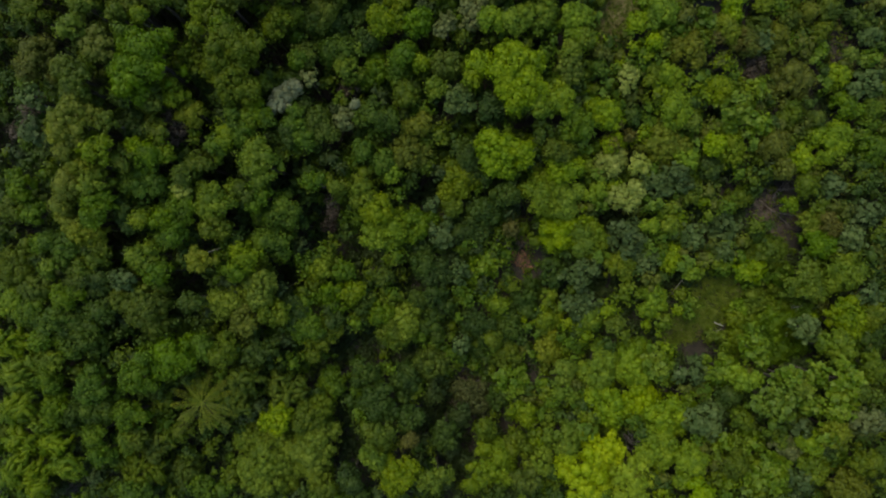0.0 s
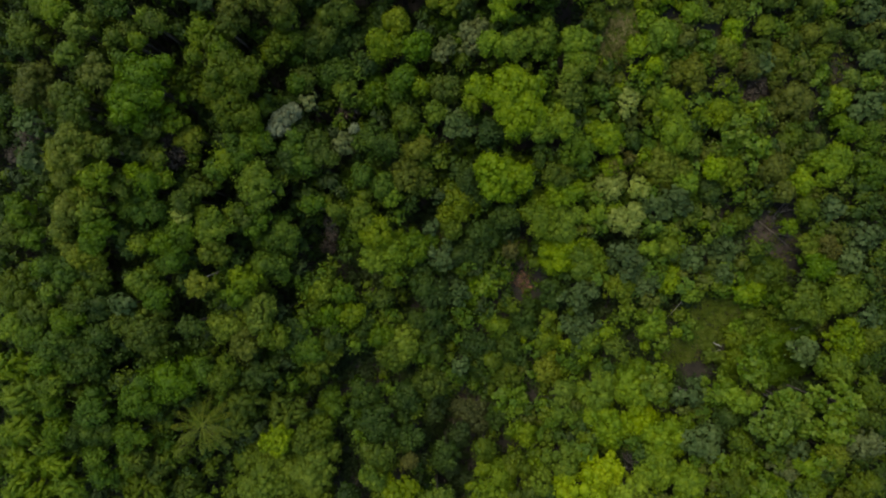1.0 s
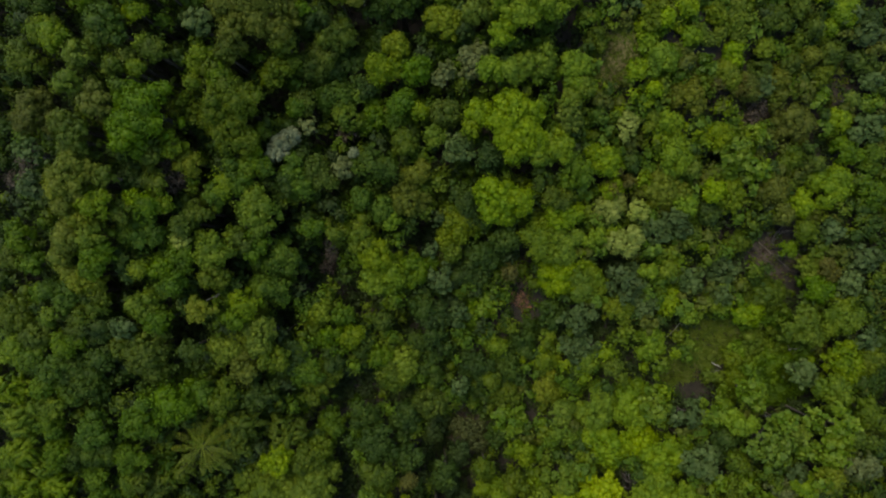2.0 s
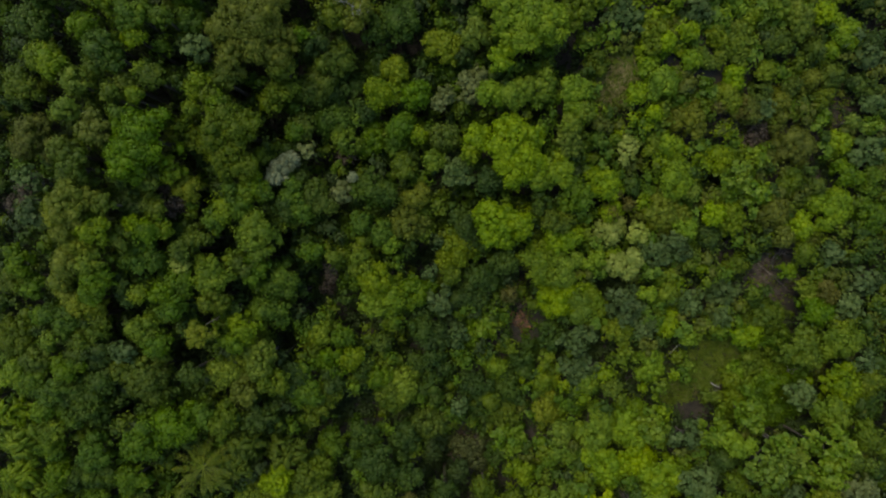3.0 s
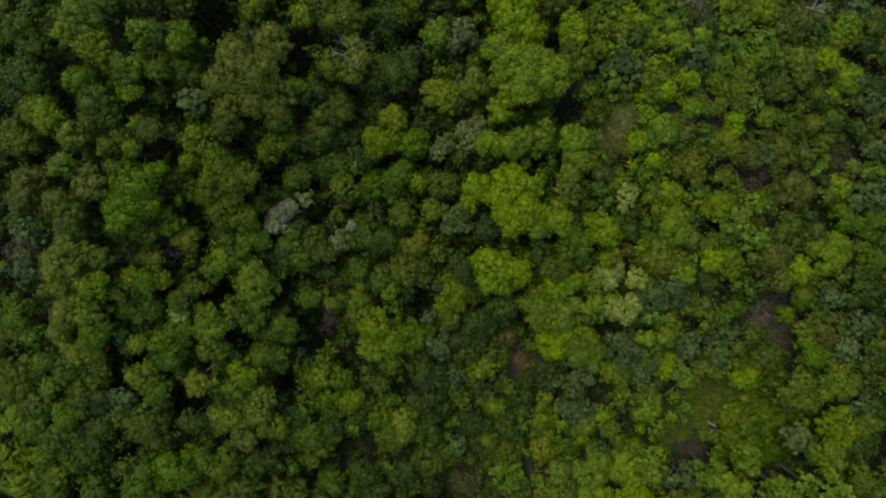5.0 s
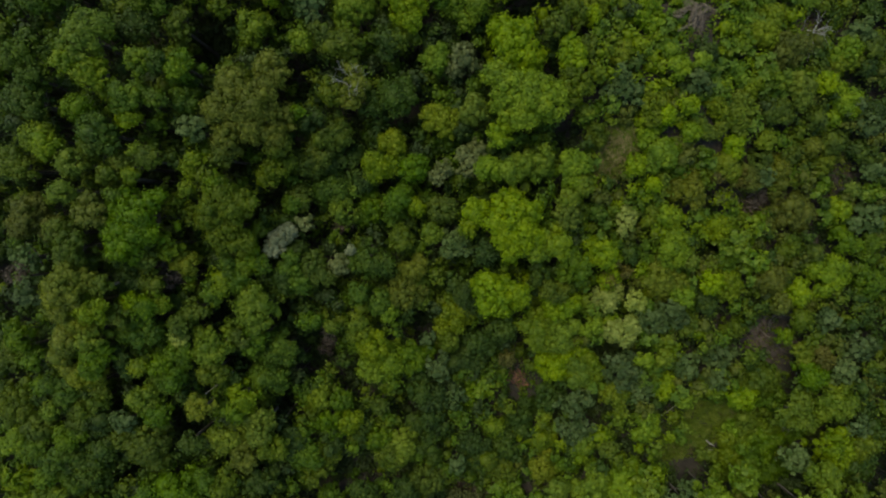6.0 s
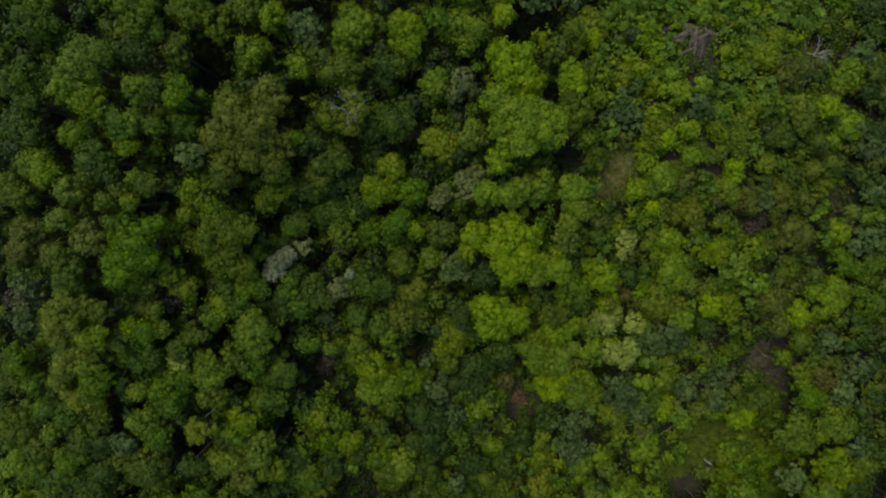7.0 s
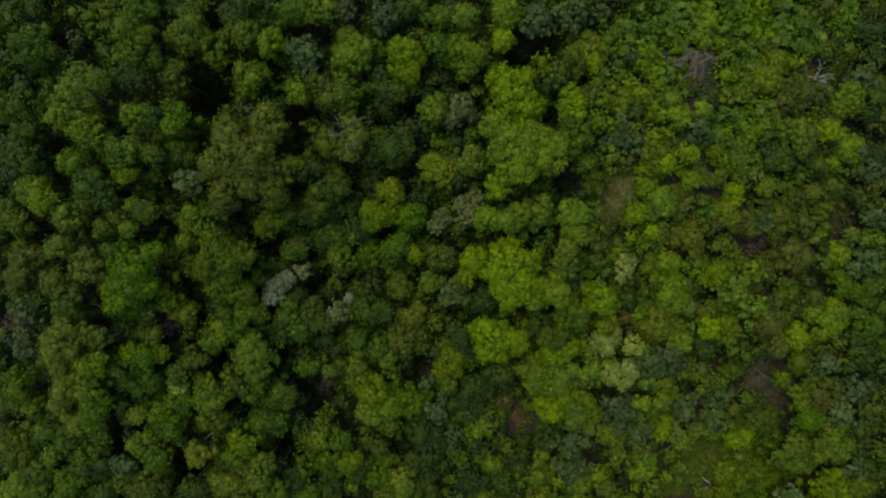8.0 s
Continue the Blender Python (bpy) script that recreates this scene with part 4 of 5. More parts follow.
tree(OCHRE, 34.92, 2.85, 4.9, 1.13)
tree(OCHRE, 26.00, 18.97, 6.3, 0.99)
tree(OCHRE, 14.79, 9.81, 5.7, 0.89)
tree(OCHRE, -2.64, -17.88, 3.5, 0.81)
tree(OCHRE, 6.15, 2.00, 4.4, 0.80)
tree(OCHRE, 18.19, -20.35, 3.8, 0.75)
tree(OCHRE, 23.48, 19.07, 6.7, 0.71)
tree(OCHRE, 16.31, 10.48, 5.5, 0.65)
tree(OCHRE, 15.18, 11.35, 5.8, 0.50)
tree(SILVER, -14.03, 12.42, 7.7, 1.01)
tree(SILVER, -13.23, 13.29, 7.7, 0.85)
tree(SILVER, -14.42, 11.77, 7.8, 0.69)
tree(SILVER, -7.66, 11.94, 8.1, 0.42)
tree(PALE_LIME, 14.95, 8.07, 5.6, 1.45)
tree(PALE_LIME, 16.26, 5.08, 5.6, 1.44)
tree(PALE_LIME, 15.55, 15.20, 7.2, 1.34)
tree(PALE_LIME, 17.16, 7.90, 5.5, 1.00)
tree(PALE_LIME, -21.71, 4.26, 8.8, 0.78)
# gully bushes whose dark leaf colour has the gully's shade painted in
tree(SHADE_TONED, 1.11, -19.67, -0.2, 1.25)
tree(SHADE_TONED, 0.92, -23.17, -0.5, 1.13)
tree(SHADE_TONED, 3.42, -21.64, -0.4, 1.13)
tree(SHADE_TONED, 2.43, -16.43, 0.0, 1.12)
tree(SHADE_TONED, -0.70, -14.49, 0.2, 0.99)
tree(DRY, -7.74, 34.49, 10.5, 0.85)
tree(DRY, 3.07, -14.06, -0.3, 1.76)
tree(DRY, 4.13, -15.44, -0.5, 1.26)
tree(LIME, 13.86, -20.46, 3.6, 3.14)
tree(LIME, 18.18, -21.04, 3.9, 2.42)
tree(LIME, 15.61, -18.37, 3.3, 1.99)
tree(BROWN, -22.85, 9.77, 8.2, 1.48)
tree(BROWN, -22.24, 9.45, 7.1, 1.00)
tree(BROWN, -32.11, 10.99, 11.3, 0.55)
tree(BROWN, -33.02, 10.09, 10.6, 0.60)
tree(BROWN, -33.46, 9.24, 10.1, 0.56)
tree(BROWN, -8.59, 14.35, 5.4, 1.01)
tree(BROWN, -9.43, 13.96, 4.8, 0.71)
tree(BROWN, -10.36, 4.32, 4.1, 0.72)
tree(BROWN, -10.40, 3.18, 3.1, 0.79)
tree(BROWN, -11.03, 1.97, 2.0, 0.76)
tree(BROWN, 7.67, 0.97, 1.5, 0.65)
tree(BROWN, 6.94, 2.04, 1.5, 0.65)
tree(BROWN, 28.03, 17.77, 4.3, 1.24)
tree(BROWN, 23.95, 18.50, 5.0, 0.91)
tree(BROWN, 28.87, 17.18, 3.6, 0.83)
tree(BROWN, 4.62, -13.84, -3.4, 1.14)
tree(BROWN, 5.59, -12.68, -3.4, 0.66)
tree(BROWN, 2.28, -16.17, -3.4, 1.08)
tree(BROWN, 3.62, -14.79, -3.4, 0.84)
tree(BROWN, -36.26, 9.05, 7.9, 0.85)
tree(BROWN, -35.64, 9.77, 7.4, 0.57)
tree(BROWN, 3.78, 2.16, 3.2, 0.74)
tree(BROWN, 7.14, 2.62, 1.6, 0.71)
tree(BROWN, 8.09, 1.02, 0.3, 0.56)
tree(BROWN, 21.11, 17.89, 6.5, 0.58)
tree(BROWN, 27.83, 16.81, 3.5, 0.93)

# ---- undergrowth: what fills the space between and below the crowns ----
def hollow(x, y, bare):
    """How far a spot lies inside one of the open hollows in the canopy (0 outside, 1 in the middle)."""
    most = 0.0
    for hx, hy, hr in bare:
        most = max(most, 1 - math.hypot(x - hx, y - hy) / hr)
    return most


HOLLOWS = []
HOLLOWS += [(-33.8, -22.7, 1.4), (-33.7, -21.9, 1.3), (-22.3, -21.4, 1.7), (-8.7, -21.1, 1.4), (-7.4, -21.4, 1.4), (1.7, -22.9, 2.4), (2.2, -21.0, 1.9), (3.4, -21.9, 1.3), (22.6, -21.4, 1.3)]
HOLLOWS += [(-30.6, -17.4, 1.2), (-28.2, -16.5, 1.2), (-24.2, -15.5, 1.0), (-20.1, -18.2, 1.0), (-9.5, -15.6, 1.4), (-8.6, -18.8, 2.4), (-8.5, -18.3, 1.5), (-4.8, -16.9, 1.0), (-2.5, -18.0, 1.4)]
HOLLOWS += [(-1.8, -15.4, 1.0), (-0.9, -16.8, 1.2), (1.3, -16.5, 2.8), (2.8, -20.2, 2.4), (17.9, -17.5, 1.1), (26.4, -19.0, 0.9), (34.8, -19.0, 0.9), (38.2, -17.9, 0.6), (-37.9, -14.7, 0.8)]
HOLLOWS += [(-34.4, -11.8, 1.1), (-30.1, -14.3, 0.8), (-28.0, -15.0, 1.1), (-23.5, -13.2, 1.1), (-19.1, -12.2, 0.8), (-12.8, -14.6, 0.8), (-12.5, -11.2, 1.0), (-12.1, -12.3, 1.0), (-11.3, -12.1, 1.2)]
HOLLOWS += [(-9.8, -10.0, 1.4), (-9.2, -9.2, 1.2), (-7.6, -9.7, 2.3), (-6.7, -9.6, 1.2), (-4.3, -10.0, 1.1), (-4.2, -10.9, 1.0), (-3.5, -10.4, 1.9), (-2.2, -10.0, 1.4), (2.6, -13.9, 1.8)]
HOLLOWS += [(2.9, -13.6, 2.3), (8.9, -11.0, 0.8), (9.4, -11.5, 1.2), (16.8, -12.8, 0.7), (-38.5, -5.0, 0.9), (-33.4, -6.2, 1.4), (-32.7, -5.4, 1.2), (-31.0, -5.9, 0.9), (-23.6, -4.0, 2.0)]
HOLLOWS += [(-22.5, -3.7, 1.9), (-7.6, -8.9, 1.4), (-3.3, -3.3, 1.3), (-2.3, -3.2, 1.2), (-1.9, -5.0, 0.8), (1.5, -6.9, 1.1), (11.0, -4.0, 1.2), (11.7, -3.3, 0.9), (14.9, -3.1, 1.3)]
HOLLOWS += [(15.1, -3.3, 1.2), (15.1, -7.4, 0.9), (15.3, -7.1, 0.8), (17.8, -5.5, 1.6), (18.3, -7.6, 0.8), (19.3, -7.6, 1.0), (20.1, -7.7, 1.0), (21.0, -7.5, 1.1), (21.4, -3.2, 1.5)]
HOLLOWS += [(21.4, -3.2, 0.9), (21.5, -3.4, 0.9), (22.9, -8.7, 1.6), (35.5, -4.5, 0.6), (41.7, -6.5, 0.7), (-37.3, 1.5, 1.2), (-35.4, 1.8, 0.8), (-30.5, -0.2, 1.2), (-28.4, 1.0, 1.4)]
HOLLOWS += [(-27.2, 0.9, 1.1), (-24.7, -1.5, 1.0), (-20.4, 0.6, 1.0), (-15.0, -3.0, 0.9), (-14.8, -2.4, 1.0), (-13.9, -2.2, 0.9), (-11.5, 0.8, 1.3), (-7.2, -0.4, 1.9), (-4.8, -2.1, 0.9)]
HOLLOWS += [(13.9, -2.8, 1.3), (15.7, 2.8, 1.3), (16.3, -2.8, 1.1), (23.8, -2.9, 1.1), (31.9, 2.6, 1.5), (33.6, 1.6, 1.1), (36.7, -0.1, 0.6), (40.0, -0.6, 0.7), (40.9, -0.0, 0.6)]
HOLLOWS += [(-40.4, 8.3, 1.3), (-38.8, 7.6, 1.1), (-38.5, 8.9, 1.3), (-37.7, 6.2, 1.5), (-37.4, 5.5, 1.6), (-35.1, 3.2, 0.9), (-34.5, 6.6, 0.7), (-26.3, 3.7, 0.8), (-23.6, 6.3, 0.8)]
HOLLOWS += [(-19.9, 7.5, 0.7), (-19.6, 5.9, 1.1), (-15.2, 6.5, 0.8), (-10.9, 3.2, 1.9), (-5.1, 5.5, 0.9), (-1.5, 4.7, 1.6), (-1.4, 3.7, 1.4), (-0.8, 3.8, 1.5), (23.5, 3.3, 1.3)]
HOLLOWS += [(25.2, 5.7, 1.2), (25.3, 6.5, 1.1), (27.5, 3.8, 1.2), (29.5, 6.2, 0.9), (29.6, 4.6, 1.3), (31.1, 3.4, 1.7), (37.8, 5.2, 0.7), (39.1, 8.4, 0.7), (-40.4, 9.6, 1.3)]
HOLLOWS += [(-38.1, 11.3, 1.1), (-37.9, 9.6, 1.4), (-35.5, 10.9, 0.9), (-25.1, 9.9, 1.0), (-23.8, 10.0, 1.9), (-22.9, 14.1, 0.9), (-21.6, 13.8, 0.9), (-10.8, 13.3, 1.2), (-9.9, 10.0, 1.4)]
HOLLOWS += [(-9.2, 14.5, 1.3), (-7.7, 14.0, 0.8), (-2.3, 13.0, 0.9), (8.5, 11.0, 1.1), (23.3, 12.7, 0.9), (34.4, 13.6, 1.5), (34.8, 13.8, 1.7), (38.0, 11.5, 0.6), (-32.4, 16.2, 1.7)]
HOLLOWS += [(-32.3, 20.1, 1.4), (-30.0, 18.8, 1.1), (-29.7, 17.9, 1.3), (-25.4, 20.0, 1.3), (-25.2, 16.4, 1.8), (-24.5, 17.6, 1.1), (-23.7, 18.6, 1.6), (-17.9, 18.9, 1.1), (-17.8, 18.8, 0.8)]
HOLLOWS += [(-17.6, 16.1, 0.9), (-17.5, 19.6, 1.3), (-15.2, 16.3, 1.6), (-5.2, 18.4, 0.8), (23.4, 17.0, 0.9), (27.8, 17.2, 1.8), (27.9, 17.2, 1.3), (33.3, 18.9, 0.6), (35.0, 20.2, 0.8)]
HOLLOWS += [(35.7, 19.4, 1.6), (35.9, 19.5, 1.5), (-36.6, 24.1, 1.0), (-31.9, 23.8, 0.8), (-31.7, 23.0, 0.7), (-30.7, 23.3, 0.7), (-28.7, 24.7, 0.7), (-28.5, 23.6, 0.6), (-26.8, 21.7, 0.8)]
HOLLOWS += [(-24.7, 22.2, 1.1), (-24.1, 21.6, 1.1), (-23.9, 21.4, 1.2), (-23.9, 25.5, 0.6), (-20.3, 26.2, 0.9), (-19.5, 26.5, 1.1), (-12.2, 25.0, 1.5), (-12.0, 26.2, 1.5), (-11.6, 25.3, 0.9)]
HOLLOWS += [(-8.2, 23.1, 1.5), (-7.7, 22.5, 1.1), (-7.3, 22.9, 1.1), (-6.9, 23.5, 0.8), (-3.0, 26.9, 0.9), (-2.8, 21.8, 0.6), (-2.8, 23.2, 0.7), (9.8, 21.1, 1.0), (10.7, 22.4, 1.4)]
HOLLOWS += [(13.0, 25.1, 0.5), (16.4, 25.2, 0.4), (18.0, 27.0, 0.6), (18.3, 26.7, 0.6), (21.2, 22.1, 0.5), (23.3, 21.7, 0.6), (28.0, 21.6, 0.6), (29.3, 23.3, 0.7), (35.7, 22.3, 0.8)]
HOLLOWS += [(37.0, 23.5, 1.1), (37.3, 26.5, 0.8), (-32.5, 32.4, 1.6), (-29.9, 31.2, 1.6), (-27.6, 30.1, 0.7), (-27.4, 28.9, 0.6), (-20.4, 29.2, 1.6), (-19.5, 29.0, 1.6), (-19.5, 28.1, 1.6)]
HOLLOWS += [(-18.8, 31.6, 0.8), (-18.3, 28.7, 0.8), (-14.5, 31.2, 1.0), (-13.9, 30.4, 0.8), (-11.4, 27.7, 1.1), (-2.9, 27.6, 0.9), (-2.9, 28.3, 0.9), (-1.3, 31.1, 1.0), (6.0, 32.6, 1.7)]
HOLLOWS += [(9.0, 27.2, 1.1), (13.0, 27.5, 0.6), (15.5, 27.7, 0.6), (18.8, 28.1, 0.5), (25.8, 28.8, 0.5), (28.7, 27.9, 0.6), (32.4, 30.8, 1.0), (32.5, 31.1, 1.0), (33.6, 31.2, 0.8)]
HOLLOWS += [(35.8, 28.1, 1.0), (36.2, 32.4, 0.8), (36.4, 27.2, 1.0), (-29.5, 33.2, 2.0), (-29.0, 34.8, 1.2), (-10.1, 34.1, 1.3), (-9.3, 33.6, 1.0), (2.3, 35.8, 1.2), (8.3, 33.2, 1.6)]
HOLLOWS += [(12.4, 35.5, 1.1), (13.2, 35.5, 1.4), (26.7, 36.6, 0.8), (27.2, 37.0, 0.6), (34.4, 35.9, 1.2), (34.5, 34.9, 0.8), (35.5, 33.5, 0.8)]
CLEARINGS = []
CLEARINGS += [(26.4, -4.3, 2.9), (23.6, -7.4, 2.5), (7.8, -1.0, 1.8), (8.1, 0.6, 0.8), (30.1, 5.3, 1.6), (31.5, 4.1, 2.3), (33.1, 2.4, 1.9), (30.9, 2.7, 1.4), (29.4, -2.8, 1.4), (13.7, 19.6, 1.4), (14.4, 21.0, 1.8), (27.8, 17.5, 1.5)]
CLEARINGS += [(20.3, 32.2, 1.7), (31.4, 32.0, 1.3), (30.0, 32.5, 1.1), (3.4, -14.8, 1.9)]


def undergrowth():
    rng = np.random.default_rng(77)
    stems = np.array(TREE_SPOTS)
    made = {k: ([], [], [], []) for k in (DARK, OLIVE, GREEN, LIGHT, BUSH, SCRUB, TAN, SHADE_TONED)}
    step, stalks = 0.98, []
    for gy in np.arange(-26.5, 41.5, step):
        for gx in np.arange(-47, 47, step):
            x, y = gx + rng.uniform(-0.45, 0.45), gy + rng.uniform(-0.45, 0.45)
            near = np.hypot(stems[:, 0] - x, stems[:, 1] - y)
            g = ground_height(x, y)
            covered = (near < 0.62 * stems[:, 3]).any()
            if covered and (abs(x) < 14 or rng.random() < 0.3):
                continue
            if ((near < 0.9 * stems[:, 3]) & (stems[:, 2] - g < 1.2 * stems[:, 3] + 1)).any():      # taken by a low bush
                continue
            over = stems[near < 0.86 * stems[:, 3]]
            roof = float((over[:, 2] - 0.9 * over[:, 3]).max()) - g if len(over) else 99.0
            w = np.exp(-(near / 4.0) ** 2) + 1e-9
            canopy = max(0.9, float((w * stems[:, 2]).sum() / w.sum()) - g)
            tall = 1 / (1 + math.exp(-(canopy - 6.5) / 1.2))
            thicket = 1 / (1 + math.exp(-(x - 13) / 3)) * (1 - tall)
            h = canopy * rng.uniform(0.46 + 0.27 * thicket, 0.86 - 0.04 * tall + 0.1 * thicket) + 0.2
            if rng.random() < 0.05 * tall and x < 12:
                continue
            if x > 12 and y > 6:        # close-grown young forest
                h = canopy * rng.uniform(0.58, 0.9)
                thicket = 0.85
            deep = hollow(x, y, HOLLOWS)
            if deep > 0:
                h *= max(0.1, 0.5 - 1.2 * deep)
            open_spot = hollow(x, y, CLEARINGS)
            if open_spot > 0:
                h = rng.uniform(0.15, 0.5)
                if rng.random() < (0.55 if x > 20 else 0.2) + open_spot:
                    continue
            # under crowns and deep in hollows the shade is put into the leaf colour
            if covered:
                h, kind = max(0.5, min(h, roof) * rng.uniform(0.25, 0.5)), SHADE_TONED
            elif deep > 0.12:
                kind = SHADE_TONED
            elif rng.random() < thicket:
                kind = (BUSH, SCRUB, SCRUB, LIGHT, TAN, GREEN)[int(rng.integers(6))] if x < 28 else (OLIVE, TAN, DARK)[int(rng.integers(3))]
            else:
                kind = (DARK, OLIVE, DARK, GREEN, SHADE_TONED, OLIVE, DARK, GREEN)[int(rng.integers(8))]
            if 15 < x < 31 and y > 26 and deep <= 0 and open_spot <= 0:      # low leafy cover
                kind = BUSH if rng.random() < 0.7 else LIGHT
                h = canopy * rng.uniform(0.5, 0.85) + 0.3 * noise.noise((x * 0.4, y * 0.4, 11.0))
            if h > roof > 1.0:          # hidden by the crown above
                continue
            r = rng.uniform(0.5, 0.95) * (1.2 if deep > 0.12 else 0.75 if h < 1 and open_spot > 0 else 1.1)
            cv, cf, lv, ln = made[kind]
            for sub in range(3):
                c = np.array([x, y, g + h - r * 0.5]) + rng.normal(0, 0.5 * r, 3) * min(1, sub) * np.array([1, 1, 0.6])
                q = r * (1 - 0.22 * sub)
                form = rng.uniform(0.7, 1.3, 3) * np.array([1, 1, 0.75])
                cf.append(BALL_F + len(cv) * len(BALL_V))
                cv.append(c + BALL_V * (1 + rng.normal(0, 0.15, (len(BALL_V), 1))) * q * kind.core * (0.55 if kind.star else 0.68) * form)
                m = int(68 * q * q * (kind.dense / 620) * (1.6 if kind.star else 1))
                d = rng.normal(0, 1, (m, 3))
                d[:, 2] = np.abs(d[:, 2]) * 1.1 - 0.25
                d /= np.linalg.norm(d, axis=1)[:, None]
                tuft = np.sin(d[:, 0] * 5 + x * 3) * np.sin(d[:, 1] * 5 + y * 3)
                lv.append(c + d * form * (q * (0.92 + 0.2 * tuft + rng.uniform(-0.24, 0.2, m)))[:, None])
                ln.append(d + np.array([0, 0, 0.5]))
            if h > 1.5:
                stalks.append((x, y, g, h))
            if h > 2.2 or covered:      # ferns and seedlings below, in the shade-darkened leaf colour
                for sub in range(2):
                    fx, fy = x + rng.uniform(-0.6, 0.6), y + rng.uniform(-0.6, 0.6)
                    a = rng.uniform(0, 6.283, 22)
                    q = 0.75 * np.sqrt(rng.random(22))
                    made[SHADE_TONED][2].append(np.stack([fx + q * np.cos(a), fy + q * np.sin(a), g + 0.25 + 0.5 * (1 - q) + rng.uniform(-0.1, 0.25, 22)], 1))
                    made[SHADE_TONED][3].append(np.stack([0.6 * np.cos(a), 0.6 * np.sin(a), np.ones(22)], 1))
    v, f = [], []
    for x, y, g, h in stalks:
        a, b = rng.normal(0, 0.06 * h, 2)
        tv, tf = tube([(x - a, y - b, g - 0.1), (x, y, g + h - 0.3)], [0.025 + 0.006 * h, 0.015], 4)
        f += [tuple(q + len(v) for q in face) for face in tf]
        v += tv
    tagged(new("undergrowth_stems", mesh_of("undergrowth_stems", v, f, bark)), label="thin brown stems of the saplings below the canopy", category="undergrowth", kind="stuff")
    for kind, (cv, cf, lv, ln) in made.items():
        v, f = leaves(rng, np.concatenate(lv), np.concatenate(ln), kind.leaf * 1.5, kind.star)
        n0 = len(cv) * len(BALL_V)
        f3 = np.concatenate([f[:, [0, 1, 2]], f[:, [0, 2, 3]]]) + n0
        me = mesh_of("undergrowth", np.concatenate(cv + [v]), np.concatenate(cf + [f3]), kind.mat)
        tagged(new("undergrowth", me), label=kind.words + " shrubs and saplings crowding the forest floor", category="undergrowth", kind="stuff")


undergrowth()


# ---- bare patches of soil ----
SOIL_SPOTS = []


def soil_patch(label, x, y, R, mat, long=1.0, turn=0.0, seed=1):
    SOIL_SPOTS.append((x, y, R))
    rng = np.random.default_rng(seed)
    p = rng.uniform(0, 6.3, 4)
    v, f, rings, sides = [], [], 7, 48
    for i in range(rings + 1):
        for s in range(sides):
            a = 2 * math.pi * s / sides
            e = 1 + 0.22 * math.sin(2 * a + p[0]) + 0.17 * math.sin(3 * a + p[1]) + 0.13 * math.sin(7 * a + p[2]) + 0.1 * math.sin(13 * a + p[3])
            q = R * e * (i + 0.02) / rings
            dx, dy = q * long * math.cos(a), q * math.sin(a)
            px, py = x + dx * math.cos(turn) - dy * math.sin(turn), y + dx * math.sin(turn) + dy * math.cos(turn)
            v.append((px, py, ground_height(px, py) + (0.12 * (1 - i / rings) + 0.03 if i < rings else -0.06)))
    for i in range(rings):
        for s in range(sides):
            a, b = i * sides + s, i * sides + (s + 1) % sides
            f.append((a, b, b + sides, a + sides))
    me = mesh_of("bare_soil", v, f, mat)
    me.polygons.foreach_set("use_smooth", [True] * len(f))
    tagged(new("bare_soil", me), label=label, category="soil", kind="structure")


soil_patch("patch of bare reddish earth between low trees", 7.75, -0.95, 1.2, red_soil, 0.8, 0.4, 1)
soil_patch("strip of reddish earth showing through thin undergrowth", 8.1, 0.8, 0.8, red_soil, 0.45, 0.2, 2)
soil_patch("bare brown earth at the edge of a clearing", 22.6, -6.8, 1.4, brown_soil, 1.2, 0.5, 3)
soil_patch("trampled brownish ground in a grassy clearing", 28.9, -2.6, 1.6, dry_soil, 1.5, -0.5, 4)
soil_patch("dark brown litter in an open hollow", 31.6, 3.7, 1.9, brown_soil, 1.6, -0.75, 5)
soil_patch("grey-brown bare ground under leafless shrubs", 3.4, -14.8, 1.8, brown_soil, 0.8, 0.6, 6)
soil_patch("worn pale earth beside dry grass", 14.2, 20.4, 1.4, dry_soil, 0.7, 1.2, 7)
soil_patch("brown litter in a gap among bushes", 27.8, 17.5, 1.6, brown_soil, 1.1, 0.1, 8)
soil_patch("grey-brown ground under fallen fronds", 20.3, 32.2, 1.9, brown_soil, 1.2, 0.4, 9)
soil_patch("brown earth in a hollow of the canopy", -10.9, 3.2, 1.7, brown_soil, 0.8, 0.3, 10)
soil_patch("bare brownish ground beside smooth low growth", 30.0, 32.5, 1.2, dry_soil, 1.0, 0.2, 12)
soil_patch("brown litter below a leafless tree", 31.5, 32.3, 1.6, brown_soil, 1.1, 0.3, 11)
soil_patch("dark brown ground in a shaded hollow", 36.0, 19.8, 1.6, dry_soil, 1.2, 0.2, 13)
soil_patch("grey-brown bare ground between low bushes", 15.6, 22.6, 1.1, dry_soil, 1.2, -0.4, 14)
soil_patch("tan bare earth under thin dry growth", 13.6, 19.3, 1.2, dry_soil, 0.8, 1.0, 15)
soil_patch("greyish bare ground with thin twigs", 20.6, 17.8, 1.4, dry_soil, 1.0, 0.6, 16)


